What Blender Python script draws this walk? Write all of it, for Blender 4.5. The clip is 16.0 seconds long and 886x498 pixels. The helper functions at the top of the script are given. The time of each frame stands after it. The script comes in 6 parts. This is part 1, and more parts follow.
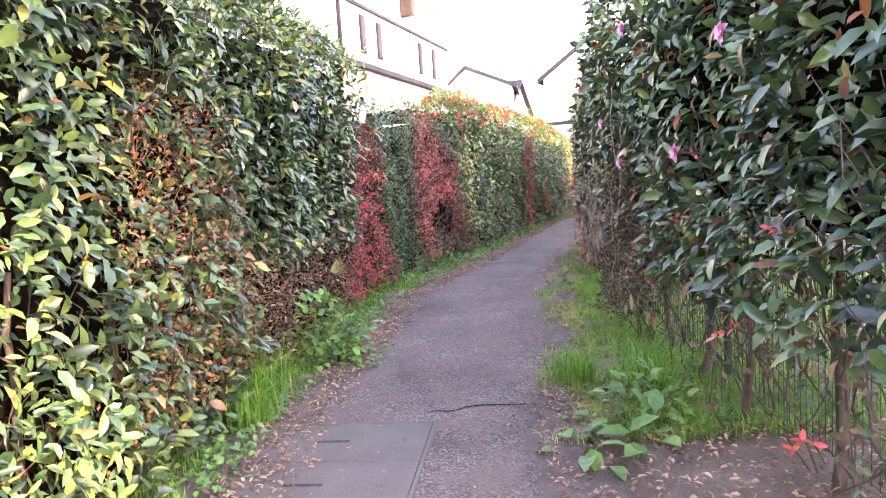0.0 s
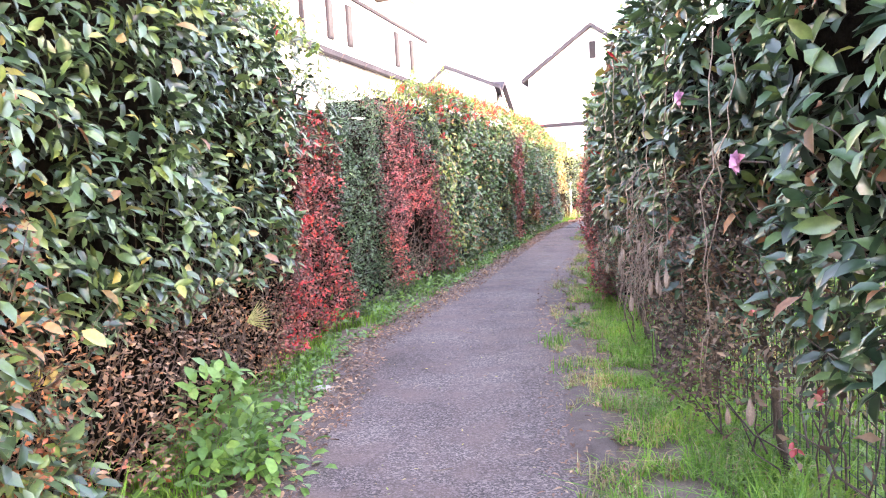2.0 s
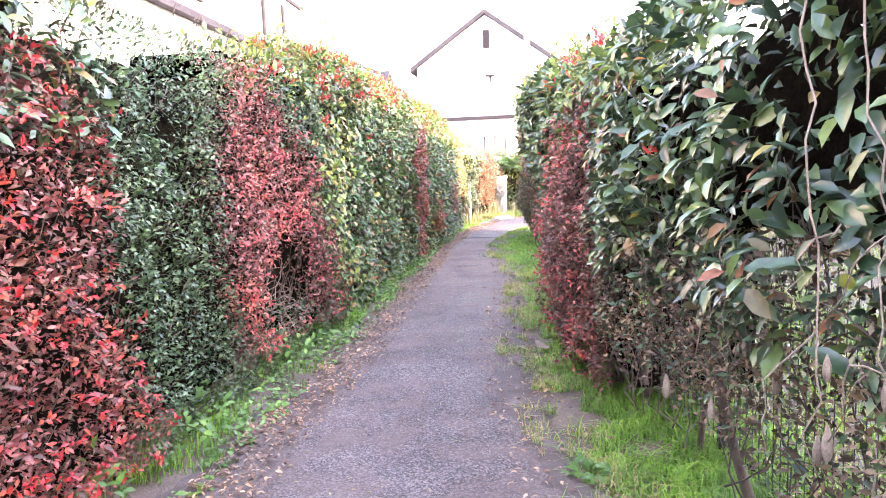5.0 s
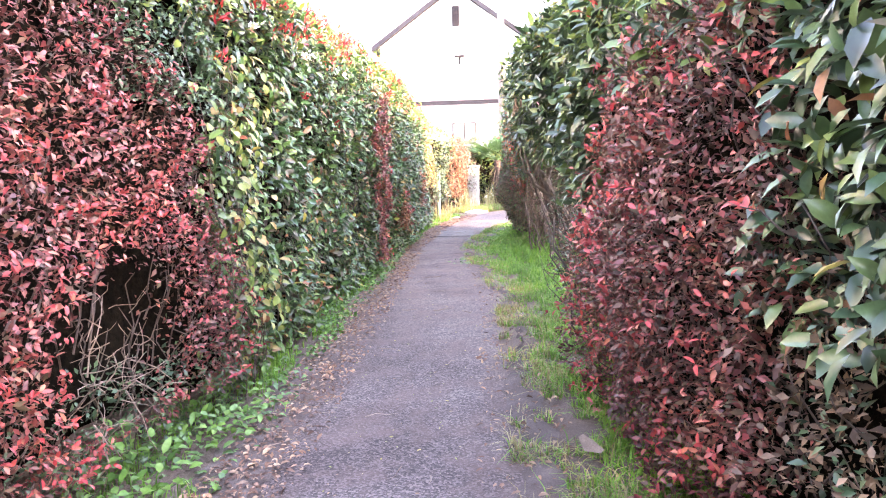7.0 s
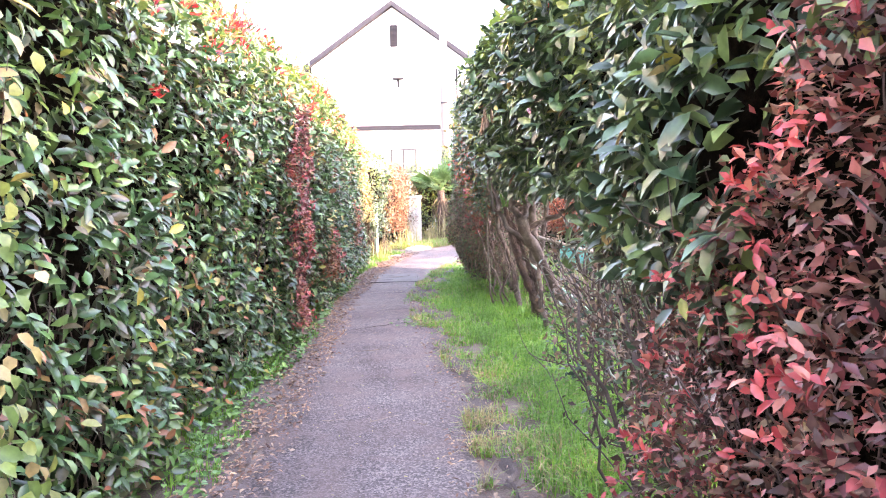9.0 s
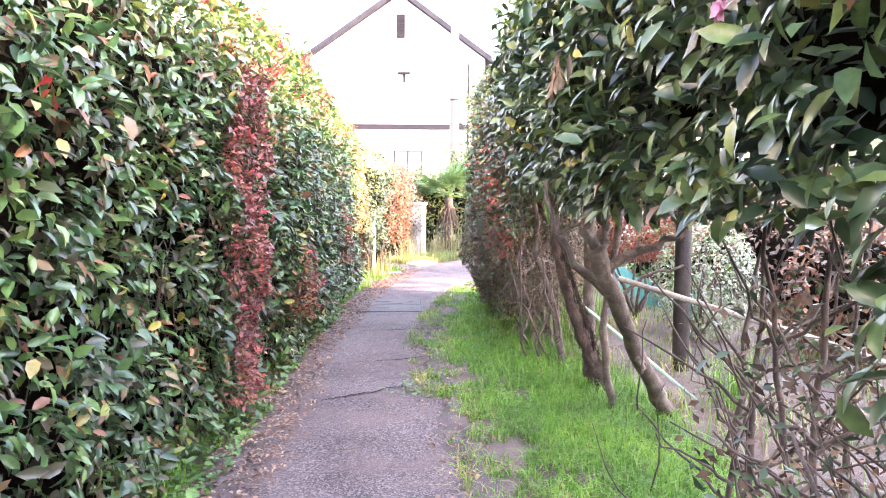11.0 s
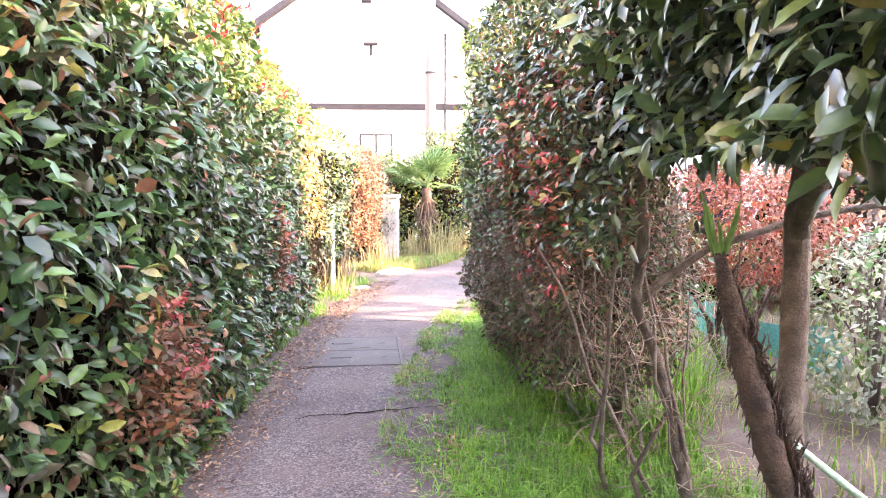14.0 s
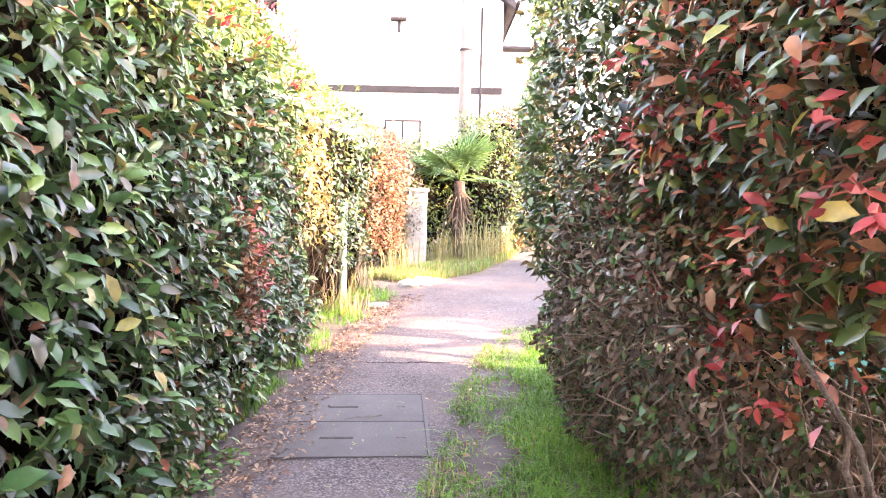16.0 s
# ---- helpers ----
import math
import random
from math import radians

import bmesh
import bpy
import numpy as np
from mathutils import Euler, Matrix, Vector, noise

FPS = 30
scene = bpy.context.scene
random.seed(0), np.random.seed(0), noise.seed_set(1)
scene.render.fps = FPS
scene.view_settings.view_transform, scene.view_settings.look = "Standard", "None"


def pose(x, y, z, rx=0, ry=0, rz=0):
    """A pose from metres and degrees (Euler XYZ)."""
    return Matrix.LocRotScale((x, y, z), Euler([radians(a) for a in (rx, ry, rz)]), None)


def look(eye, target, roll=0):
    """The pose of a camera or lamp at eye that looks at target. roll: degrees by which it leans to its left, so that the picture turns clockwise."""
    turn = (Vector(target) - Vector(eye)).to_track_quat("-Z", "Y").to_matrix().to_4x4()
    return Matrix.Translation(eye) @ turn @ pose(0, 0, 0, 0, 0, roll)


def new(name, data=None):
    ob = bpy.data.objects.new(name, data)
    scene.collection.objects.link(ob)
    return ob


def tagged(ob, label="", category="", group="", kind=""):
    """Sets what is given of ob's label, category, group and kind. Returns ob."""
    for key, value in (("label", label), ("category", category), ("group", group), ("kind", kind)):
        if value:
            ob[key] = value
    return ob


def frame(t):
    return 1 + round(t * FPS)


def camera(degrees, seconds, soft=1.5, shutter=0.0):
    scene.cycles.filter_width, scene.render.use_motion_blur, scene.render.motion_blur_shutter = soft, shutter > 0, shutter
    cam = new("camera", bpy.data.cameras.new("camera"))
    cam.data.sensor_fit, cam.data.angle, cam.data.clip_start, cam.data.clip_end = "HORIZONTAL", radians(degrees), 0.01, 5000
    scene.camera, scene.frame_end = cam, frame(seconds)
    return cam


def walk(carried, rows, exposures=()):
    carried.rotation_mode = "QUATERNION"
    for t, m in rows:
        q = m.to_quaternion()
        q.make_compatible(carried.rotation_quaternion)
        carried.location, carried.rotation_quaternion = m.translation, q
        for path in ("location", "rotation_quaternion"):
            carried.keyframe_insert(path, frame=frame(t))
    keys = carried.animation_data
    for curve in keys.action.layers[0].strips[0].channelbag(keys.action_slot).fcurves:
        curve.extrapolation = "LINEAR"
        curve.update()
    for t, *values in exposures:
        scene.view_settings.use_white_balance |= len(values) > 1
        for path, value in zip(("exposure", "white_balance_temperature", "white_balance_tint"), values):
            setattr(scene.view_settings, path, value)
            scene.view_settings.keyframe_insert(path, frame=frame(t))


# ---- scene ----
cam = camera(66.2, 16.0, soft=1.1)
PATH = [
    (0, (0.028, 0.318, 1.425), (0.0, 2.307, 1.221), -3.7),
    (0.5, (-0.007, 0.796, 1.445), (-0.017, 2.788, 1.265), -2.6),
    (1, (0.013, 1.315, 1.44), (0.046, 3.302, 1.214), -3.8),
    (1.5, (0.05, 1.814, 1.456), (0.013, 3.801, 1.225), -3.7),
    (2, (0.047, 2.341, 1.441), (0.082, 4.331, 1.246), -3.1),
    (2.5, (0.052, 2.875, 1.458), (0.112, 4.863, 1.253), -2.9),
    (3, (0.053, 3.407, 1.482), (0.057, 5.394, 1.259), -2.2),
    (3.5, (0.04, 3.915, 1.51), (0.204, 5.892, 1.253), -2.9),
    (4, (0.064, 4.428, 1.521), (0.221, 6.407, 1.277), -2.8),
    (4.5, (0.083, 4.926, 1.536), (0.329, 6.9, 1.328), -2.2),
    (4.7, (0.062, 5.154, 1.559), (0.395, 7.114, 1.343), -2.0),
    (6.8, (0.467, 7.781, 1.447), (0.946, 9.707, 1.209), -2.1),
    (7, (0.522, 8.009, 1.431), (1.012, 9.933, 1.183), -1.5),
    (7.5, (0.631, 8.529, 1.464), (1.229, 10.423, 1.227), -2.1),
    (8, (0.801, 9.103, 1.485), (1.359, 11.016, 1.323), -2.0),
    (8.5, (0.925, 9.601, 1.464), (1.511, 11.506, 1.302), -0.8),
    (9, (1.046, 10.113, 1.488), (1.716, 11.99, 1.318), -1.2),
    (9.2, (1.113, 10.328, 1.49), (1.775, 12.21, 1.355), -1.4),
    (11.3, (1.8, 12.662, 1.51), (2.482, 14.534, 1.344), 1.0),
    (11.5, (1.861, 12.872, 1.504), (2.576, 14.729, 1.302), 1.0),
    (12, (2.013, 13.359, 1.522), (2.656, 15.243, 1.329), 1.2),
    (12.5, (2.16, 13.885, 1.492), (2.809, 15.771, 1.333), 0.8),
    (13, (2.303, 14.362, 1.492), (2.961, 16.242, 1.317), -0.2),
    (13.5, (2.447, 14.838, 1.504), (3.105, 16.713, 1.277), 1.2),
    (14, (2.581, 15.312, 1.51), (3.331, 17.157, 1.33), 0.1),
    (14.5, (2.745, 15.826, 1.508), (3.429, 17.699, 1.352), 1.2),
    (15, (2.917, 16.335, 1.494), (3.616, 18.202, 1.334), 0.9),
    (15.5, (3.077, 16.821, 1.492), (3.803, 18.675, 1.298), -0.5),
    (16, (3.213, 17.303, 1.507), (3.893, 19.173, 1.306), 1.2),
]
walk(cam, [(t, look(eye, target, roll)) for t, eye, target, roll in PATH], [(0.0, 4.65, 8700, 34), (1.5, 4.95, 8700, 34), (3.5, 5.35, 8700, 34), (9.0, 5.38, 8500, 34), (12.0, 5.38, 8400, 34), (14.0, 5.32, 9200, 34), (16.0, 5.32, 9600, 34)])

# ---- light ----
SUN_TO = Vector((0.80, -0.60, 0.0)).normalized()
SUN_EL = radians(20.5)
world = bpy.data.worlds.new("world")
scene.world = world
world.use_nodes = True
_nt = world.node_tree
_sky = _nt.nodes.new("ShaderNodeTexSky")
_sky.sky_type = "NISHITA"
_sky.sun_disc = False
_sky.sun_elevation = SUN_EL
_sky.sun_rotation = math.atan2(SUN_TO.x, SUN_TO.y)
_sky.air_density, _sky.dust_density, _sky.ozone_density = 1.0, 0.6, 1.0
_nt.links.new(_sky.outputs[0], _nt.nodes["Background"].inputs[0])
_nt.nodes["Background"].inputs[1].default_value = 0.15
sun = new("sun", bpy.data.lights.new("sun", "SUN"))
sun.data.energy, sun.data.angle, sun.data.color = 1.1, radians(0.6), (1.0, 0.93, 0.82)
_to = Vector((SUN_TO.x * math.cos(SUN_EL), SUN_TO.y * math.cos(SUN_EL), math.sin(SUN_EL)))
sun.matrix_world = look(_to * 50, (0, 0, 0))

rng = np.random.default_rng(7)


# ---- materials ----
def material(name):
    m = bpy.data.materials.new(name)
    m.use_nodes = True
    return m, m.node_tree.nodes, m.node_tree.links, m.node_tree.nodes["Principled BSDF"]


def ramp(nodes, stops, interpolation="LINEAR"):
    r = nodes.new("ShaderNodeValToRGB")
    r.color_ramp.interpolation = interpolation
    el = r.color_ramp.elements
    while len(el) < len(stops):
        el.new(0.5)
    for e, (p, c) in zip(el, stops):
        e.position, e.color = p, (*c, 1)
    return r


def noise_node(nodes, links, scale, detail=4, rough=0.6, source="Object"):
    tc = nodes.new("ShaderNodeTexCoord")
    n = nodes.new("ShaderNodeTexNoise")
    n.inputs["Scale"].default_value, n.inputs["Detail"].default_value, n.inputs["Roughness"].default_value = scale, detail, rough
    links.new(tc.outputs[source], n.inputs["Vector"])
    return n


def bump(nodes, links, bsdf, height, strength, distance):
    b = nodes.new("ShaderNodeBump")
    b.inputs["Strength"].default_value, b.inputs["Distance"].default_value = strength, distance
    links.new(height, b.inputs["Height"])
    links.new(b.outputs[0], bsdf.inputs["Normal"])


def leaf_material(name, colours, rough=0.4, thin=0.25, spec=0.5):
    """Leaves: each island takes its own shade, with faint blotches; light passes through a little."""
    m, nodes, links, b = material(name)
    g = nodes.new("ShaderNodeNewGeometry")
    r = ramp(nodes, [((i + 0.5) / len(colours), c) for i, c in enumerate(colours)])
    links.new(g.outputs["Random Per Island"], r.inputs[0])
    n = noise_node(nodes, links, 35.0, 3)
    nr = ramp(nodes, [(0.3, (0.72, 0.72, 0.68)), (0.7, (1.2, 1.18, 1.1))])
    links.new(n.outputs["Fac"], nr.inputs[0])
    mx = nodes.new("ShaderNodeMix")
    mx.data_type, mx.blend_type = "RGBA", "MULTIPLY"
    mx.inputs[0].default_value = 1.0
    links.new(r.outputs[0], mx.inputs[6])
    links.new(nr.outputs[0], mx.inputs[7])
    big = noise_node(nodes, links, 2.1, 2)
    br = ramp(nodes, [(0.34, (0.70, 0.76, 0.82)), (0.52, (0.98, 1.0, 0.98)), (0.68, (1.28, 1.16, 0.98))])
    links.new(big.outputs["Fac"], br.inputs[0])
    my = nodes.new("ShaderNodeMix")
    my.data_type, my.blend_type = "RGBA", "MULTIPLY"
    my.inputs[0].default_value = 1.0
    links.new(mx.outputs[2], my.inputs[6])
    links.new(br.outputs[0], my.inputs[7])
    mx = my
    links.new(mx.outputs[2], b.inputs["Base Color"])
    b.inputs["Roughness"].default_value = rough
    b.inputs["Specular IOR Level"].default_value = spec
    t = nodes.new("ShaderNodeBsdfTranslucent")
    links.new(mx.outputs[2], t.inputs["Color"])
    ms = nodes.new("ShaderNodeMixShader")
    ms.inputs[0].default_value = thin
    links.new(b.outputs[0], ms.inputs[1])
    links.new(t.outputs[0], ms.inputs[2])
    links.new(ms.outputs[0], nodes["Material Output"].inputs[0])
    return m


def surface(name, stops, scale, rough=0.8, bump_scale=None, bump_strength=0.4, bump_distance=0.01, fine=None, metal=0.0, spec=0.4):
    """A rough surface: a colour ramp over noise, a finer speckle over it, and relief."""
    m, nodes, links, b = material(name)
    n = noise_node(nodes, links, scale, 6)
    r = ramp(nodes, stops)
    links.new(n.outputs["Fac"], r.inputs[0])
    colour = r.outputs[0]
    f = noise_node(nodes, links, fine or scale * 14, 4, 0.7)
    fr = ramp(nodes, [(0.28, (0.62, 0.62, 0.62)), (0.72, (1.3, 1.3, 1.3))])
    links.new(f.outputs["Fac"], fr.inputs[0])
    mx = nodes.new("ShaderNodeMix")
    mx.data_type, mx.blend_type = "RGBA", "MULTIPLY"
    mx.inputs[0].default_value = 1.0
    links.new(colour, mx.inputs[6])
    links.new(fr.outputs[0], mx.inputs[7])
    links.new(mx.outputs[2], b.inputs["Base Color"])
    b.inputs["Roughness"].default_value, b.inputs["Metallic"].default_value = rough, metal
    b.inputs["Specular IOR Level"].default_value = spec
    if bump_scale:
        bn = noise_node(nodes, links, bump_scale, 5, 0.7)
        bump(nodes, links, b, bn.outputs["Fac"], bump_strength, bump_distance)
    return m


GLOSSY_GREEN = leaf_material("glossy_green_leaf", [(0.012, 0.030, 0.013), (0.024, 0.056, 0.022), (0.046, 0.088, 0.030), (0.085, 0.128, 0.038), (0.030, 0.066, 0.030), (0.014, 0.032, 0.015)], 0.31, 0.15, 0.5)
FRESH = leaf_material("fresh_green_leaf", [(0.018, 0.054, 0.021), (0.040, 0.112, 0.040), (0.074, 0.170, 0.058), (0.120, 0.205, 0.060), (0.032, 0.084, 0.034), (0.080, 0.066, 0.040)], 0.33, 0.2, 0.5)
CAMELLIA = leaf_material("dark_camellia_leaf", [(0.014, 0.034, 0.019), (0.028, 0.064, 0.034), (0.046, 0.100, 0.050), (0.070, 0.130, 0.056), (0.100, 0.155, 0.052)], 0.32, 0.12, 0.5)
LIME = leaf_material("young_yellow_green_leaf", [(0.075, 0.135, 0.035), (0.12, 0.19, 0.045), (0.17, 0.23, 0.055), (0.22, 0.23, 0.07)], 0.42, 0.35)
GOLD = leaf_material("golden_leaf", [(0.24, 0.17, 0.065), (0.34, 0.23, 0.10), (0.38, 0.28, 0.14), (0.19, 0.18, 0.065)], 0.5, 0.35)
BOX = leaf_material("small_box_leaf", [(0.018, 0.045, 0.022), (0.032, 0.075, 0.038), (0.055, 0.110, 0.055), (0.085, 0.150, 0.075)], 0.38, 0.18)
RED = leaf_material("wine_red_leaf", [(0.10, 0.024, 0.026), (0.21, 0.048, 0.050), (0.34, 0.070, 0.072), (0.42, 0.150, 0.135), (0.15, 0.050, 0.046)], 0.42, 0.2)
CORAL = leaf_material("coral_red_leaf", [(0.40, 0.045, 0.055), (0.48, 0.085, 0.08), (0.34, 0.045, 0.06), (0.48, 0.16, 0.12)], 0.4, 0.3)
PETAL = leaf_material("pink_petal", [(0.62, 0.16, 0.34), (0.70, 0.30, 0.48), (0.60, 0.36, 0.56)], 0.5, 0.3)
WINE_BROWN = leaf_material("dark_wine_brown_leaf", [(0.065, 0.034, 0.029), (0.115, 0.054, 0.046), (0.170, 0.078, 0.064), (0.085, 0.070, 0.044), (0.22, 0.125, 0.10)], 0.5, 0.15, 0.35)
SCARLET = leaf_material("scarlet_shoot_leaf", [(0.42, 0.020, 0.030), (0.55, 0.045, 0.050), (0.50, 0.08, 0.05)], 0.35, 0.3)
RUSSET = leaf_material("russet_leaf", [(0.12, 0.050, 0.028), (0.25, 0.100, 0.048), (0.36, 0.155, 0.072), (0.29, 0.085, 0.055), (0.10, 0.08, 0.04)], 0.55, 0.25)
DEAD = leaf_material("dry_brown_leaf", [(0.068, 0.044, 0.035), (0.120, 0.078, 0.062), (0.18, 0.12, 0.095), (0.28, 0.185, 0.14), (0.088, 0.060, 0.047)], 0.8, 0.1, 0.2)
LITTER = leaf_material("fallen_leaf_scrap", [(0.14, 0.075, 0.06), (0.24, 0.13, 0.10), (0.34, 0.20, 0.15), (0.44, 0.29, 0.21), (0.18, 0.10, 0.08)], 0.85, 0.05, 0.2)
WEED = leaf_material("fresh_weed_leaf", [(0.06, 0.16, 0.035), (0.09, 0.22, 0.05), (0.14, 0.28, 0.07), (0.10, 0.21, 0.09)], 0.5, 0.3)
GRASS = leaf_material("bright_grass_blade", [(0.065, 0.20, 0.026), (0.105, 0.29, 0.036), (0.15, 0.37, 0.050), (0.21, 0.40, 0.075)], 0.5, 0.5)
STRAW = leaf_material("straw_grass_blade", [(0.28, 0.22, 0.10), (0.38, 0.31, 0.16), (0.22, 0.22, 0.07), (0.45, 0.38, 0.22)], 0.7, 0.25)
ODD = leaf_material("faded_leaf", [(0.30, 0.24, 0.05), (0.36, 0.28, 0.12), (0.20, 0.07, 0.04), (0.26, 0.16, 0.09), (0.22, 0.24, 0.06)], 0.5, 0.25)
PALE = leaf_material("pale_leaf", [(0.34, 0.36, 0.28), (0.46, 0.46, 0.38), (0.24, 0.30, 0.17)], 0.5, 0.25)
MAPLE = leaf_material("maple_red_leaf", [(0.24, 0.045, 0.035), (0.34, 0.075, 0.05), (0.28, 0.10, 0.055)], 0.5, 0.35)
PALM = leaf_material("palm_frond", [(0.05, 0.12, 0.04), (0.08, 0.17, 0.06), (0.12, 0.21, 0.08)], 0.4, 0.2)
TWIG = surface("grey_brown_twig", [(0.3, (0.045, 0.031, 0.026)), (0.7, (0.125, 0.090, 0.075))], 14, 0.85, 60, 0.6, 0.006)
BARK = surface("mottled_bark", [(0.3, (0.050, 0.034, 0.026)), (0.55, (0.13, 0.095, 0.075)), (0.8, (0.25, 0.20, 0.165))], 11, 0.85, 26, 0.9, 0.02)
FIBRE = surface("palm_fibre", [(0.3, (0.030, 0.018, 0.014)), (0.7, (0.12, 0.075, 0.055))], 9, 0.95, 40, 1.0, 0.03)
# near-black: hedge-interior shade put into the colour; also used for cracks
INNER = surface("inner_shade_and_crack", [(0.3, (0.006, 0.005, 0.004)), (0.7, (0.018, 0.014, 0.010))], 12, 0.95, 30, 1.0, 0.05, spec=0.0)
VINE = surface("dry_vine", [(0.3, (0.17, 0.115, 0.09)), (0.7, (0.33, 0.24, 0.19))], 12, 0.9, 40, 0.5, 0.004)
PLASTER = surface("white_plaster", [(0.3, (0.66, 0.65, 0.65)), (0.7, (0.76, 0.75, 0.75))], 1.5, 0.85, 60, 0.15, 0.004, 30)
SLATE = surface("dark_roof", [(0.3, (0.018, 0.018, 0.024)), (0.7, (0.032, 0.032, 0.040))], 2.0, 0.85, 20, 0.3, 0.01, spec=0.05)
GREYPAINT = surface("grey_painted_board", [(0.3, (0.016, 0.015, 0.019)), (0.7, (0.026, 0.025, 0.030))], 2.0, 0.8, spec=0.05)
CONCRETE = surface("worn_concrete", [(0.3, (0.085, 0.070, 0.066)), (0.7, (0.128, 0.108, 0.102))], 3.0, 0.85, 90, 0.5, 0.004, 120)
PALECON = surface("pale_concrete", [(0.3, (0.40, 0.39, 0.36)), (0.7, (0.58, 0.56, 0.52))], 3.0, 0.85, 60, 0.4, 0.004)
GREENPAINT = surface("pale_green_paint", [(0.3, (0.28, 0.46, 0.34)), (0.7, (0.40, 0.58, 0.44))], 5, 0.45, 40, 0.2, 0.002)
DARKMETAL = surface("dark_wire", [(0.3, (0.022, 0.030, 0.026)), (0.7, (0.05, 0.06, 0.05))], 20, 0.5, metal=0.3)
DARKWOOD_AND_HOLLOW = surface("dark_timber_and_hollow", [(0.3, (0.020, 0.014, 0.012)), (0.7, (0.055, 0.040, 0.034))], 8, 0.85, 30, 0.7, 0.01)
GREYWOOD = surface("weathered_timber", [(0.3, (0.20, 0.165, 0.13)), (0.7, (0.36, 0.31, 0.26))], 6, 0.85, 30, 0.7, 0.01)
GLASS_DARK = surface("dark_window_glass", [(0.3, (0.05, 0.05, 0.06)), (0.7, (0.09, 0.09, 0.10))], 1.0, 0.12)
SHUTTER = surface("grey_shutter", [(0.3, (0.030, 0.029, 0.033)), (0.7, (0.045, 0.044, 0.048))], 3.0, 0.85, spec=0.05)
BLUE = surface("blue_tarpaulin", [(0.3, (0.03, 0.20, 0.55)), (0.7, (0.05, 0.28, 0.68))], 2.0, 0.45, 6, 0.5, 0.03)
TEAL = surface("teal_netting", [(0.3, (0.04, 0.33, 0.28)), (0.7, (0.08, 0.45, 0.38))], 4.0, 0.6, 10, 0.5, 0.02)
SIDING = surface("brown_siding", [(0.3, (0.14, 0.10, 0.085)), (0.7, (0.20, 0.15, 0.125))], 3.0, 0.7)
STONE = surface("pale_stone", [(0.3, (0.26, 0.24, 0.22)), (0.7, (0.42, 0.40, 0.37))], 8.0, 0.9, 30, 0.6, 0.01)


def asphalt_material():
    m, nodes, links, b = material("worn_asphalt")
    big = noise_node(nodes, links, 1.1, 5)
    base = ramp(nodes, [(0.30, (0.072, 0.054, 0.052)), (0.50, (0.108, 0.084, 0.081)), (0.72, (0.148, 0.120, 0.115))])
    links.new(big.outputs["Fac"], base.inputs[0])
    tc = nodes.new("ShaderNodeTexCoord")
    vo = nodes.new("ShaderNodeTexVoronoi")
    vo.inputs["Scale"].default_value = 105
    links.new(tc.outputs["Object"], vo.inputs["Vector"])
    sp = ramp(nodes, [(0.0, (0.45, 0.45, 0.45)), (0.55, (0.90, 0.89, 0.88)), (0.9, (1.75, 1.68, 1.62))])
    sep = nodes.new("ShaderNodeSeparateColor")
    links.new(vo.outputs["Color"], sep.inputs[0])
    links.new(sep.outputs[0], sp.inputs[0])
    mx = nodes.new("ShaderNodeMix")
    mx.data_type, mx.blend_type = "RGBA", "MULTIPLY"
    mx.inputs[0].default_value = 1.0
    links.new(base.outputs[0], mx.inputs[6])
    links.new(sp.outputs[0], mx.inputs[7])
    dirt = noise_node(nodes, links, 2.3, 6, 0.7)
    dr = ramp(nodes, [(0.46, (0, 0, 0)), (0.66, (0.8, 0.8, 0.8))])
    links.new(dirt.outputs["Fac"], dr.inputs[0])
    md = nodes.new("ShaderNodeMix")
    md.data_type = "RGBA"
    links.new(dr.outputs[0], md.inputs[0])
    links.new(mx.outputs[2], md.inputs[6])
    md.inputs[7].default_value = (0.140, 0.094, 0.082, 1)
    links.new(md.outputs[2], b.inputs["Base Color"])
    b.inputs["Roughness"].default_value = 0.88
    b.inputs["Specular IOR Level"].default_value = 0.28
    bump(nodes, links, b, vo.outputs["Distance"], 0.5, 0.006)
    return m


ASPHALT = asphalt_material()
SOIL = surface("soil_with_litter", [(0.30, (0.075, 0.052, 0.042)), (0.52, (0.135, 0.095, 0.078)), (0.75, (0.20, 0.15, 0.12))], 2.2, 0.95, 38, 0.9, 0.02, 70)
EDGE_SOIL = surface("pinkish_dust_and_needles", [(0.30, (0.075, 0.055, 0.050)), (0.55, (0.115, 0.085, 0.077)), (0.78, (0.18, 0.135, 0.12))], 5.0, 0.95, 60, 0.8, 0.012, 110)


# ---- builders ----
def thing(name, x, y, z, label, category, group=""):
    ob = new(name)
    ob.location = (x, y, z)
    ob.empty_display_size = 0.2
    bpy.context.view_layer.update()
    return tagged(ob, label, category, group)


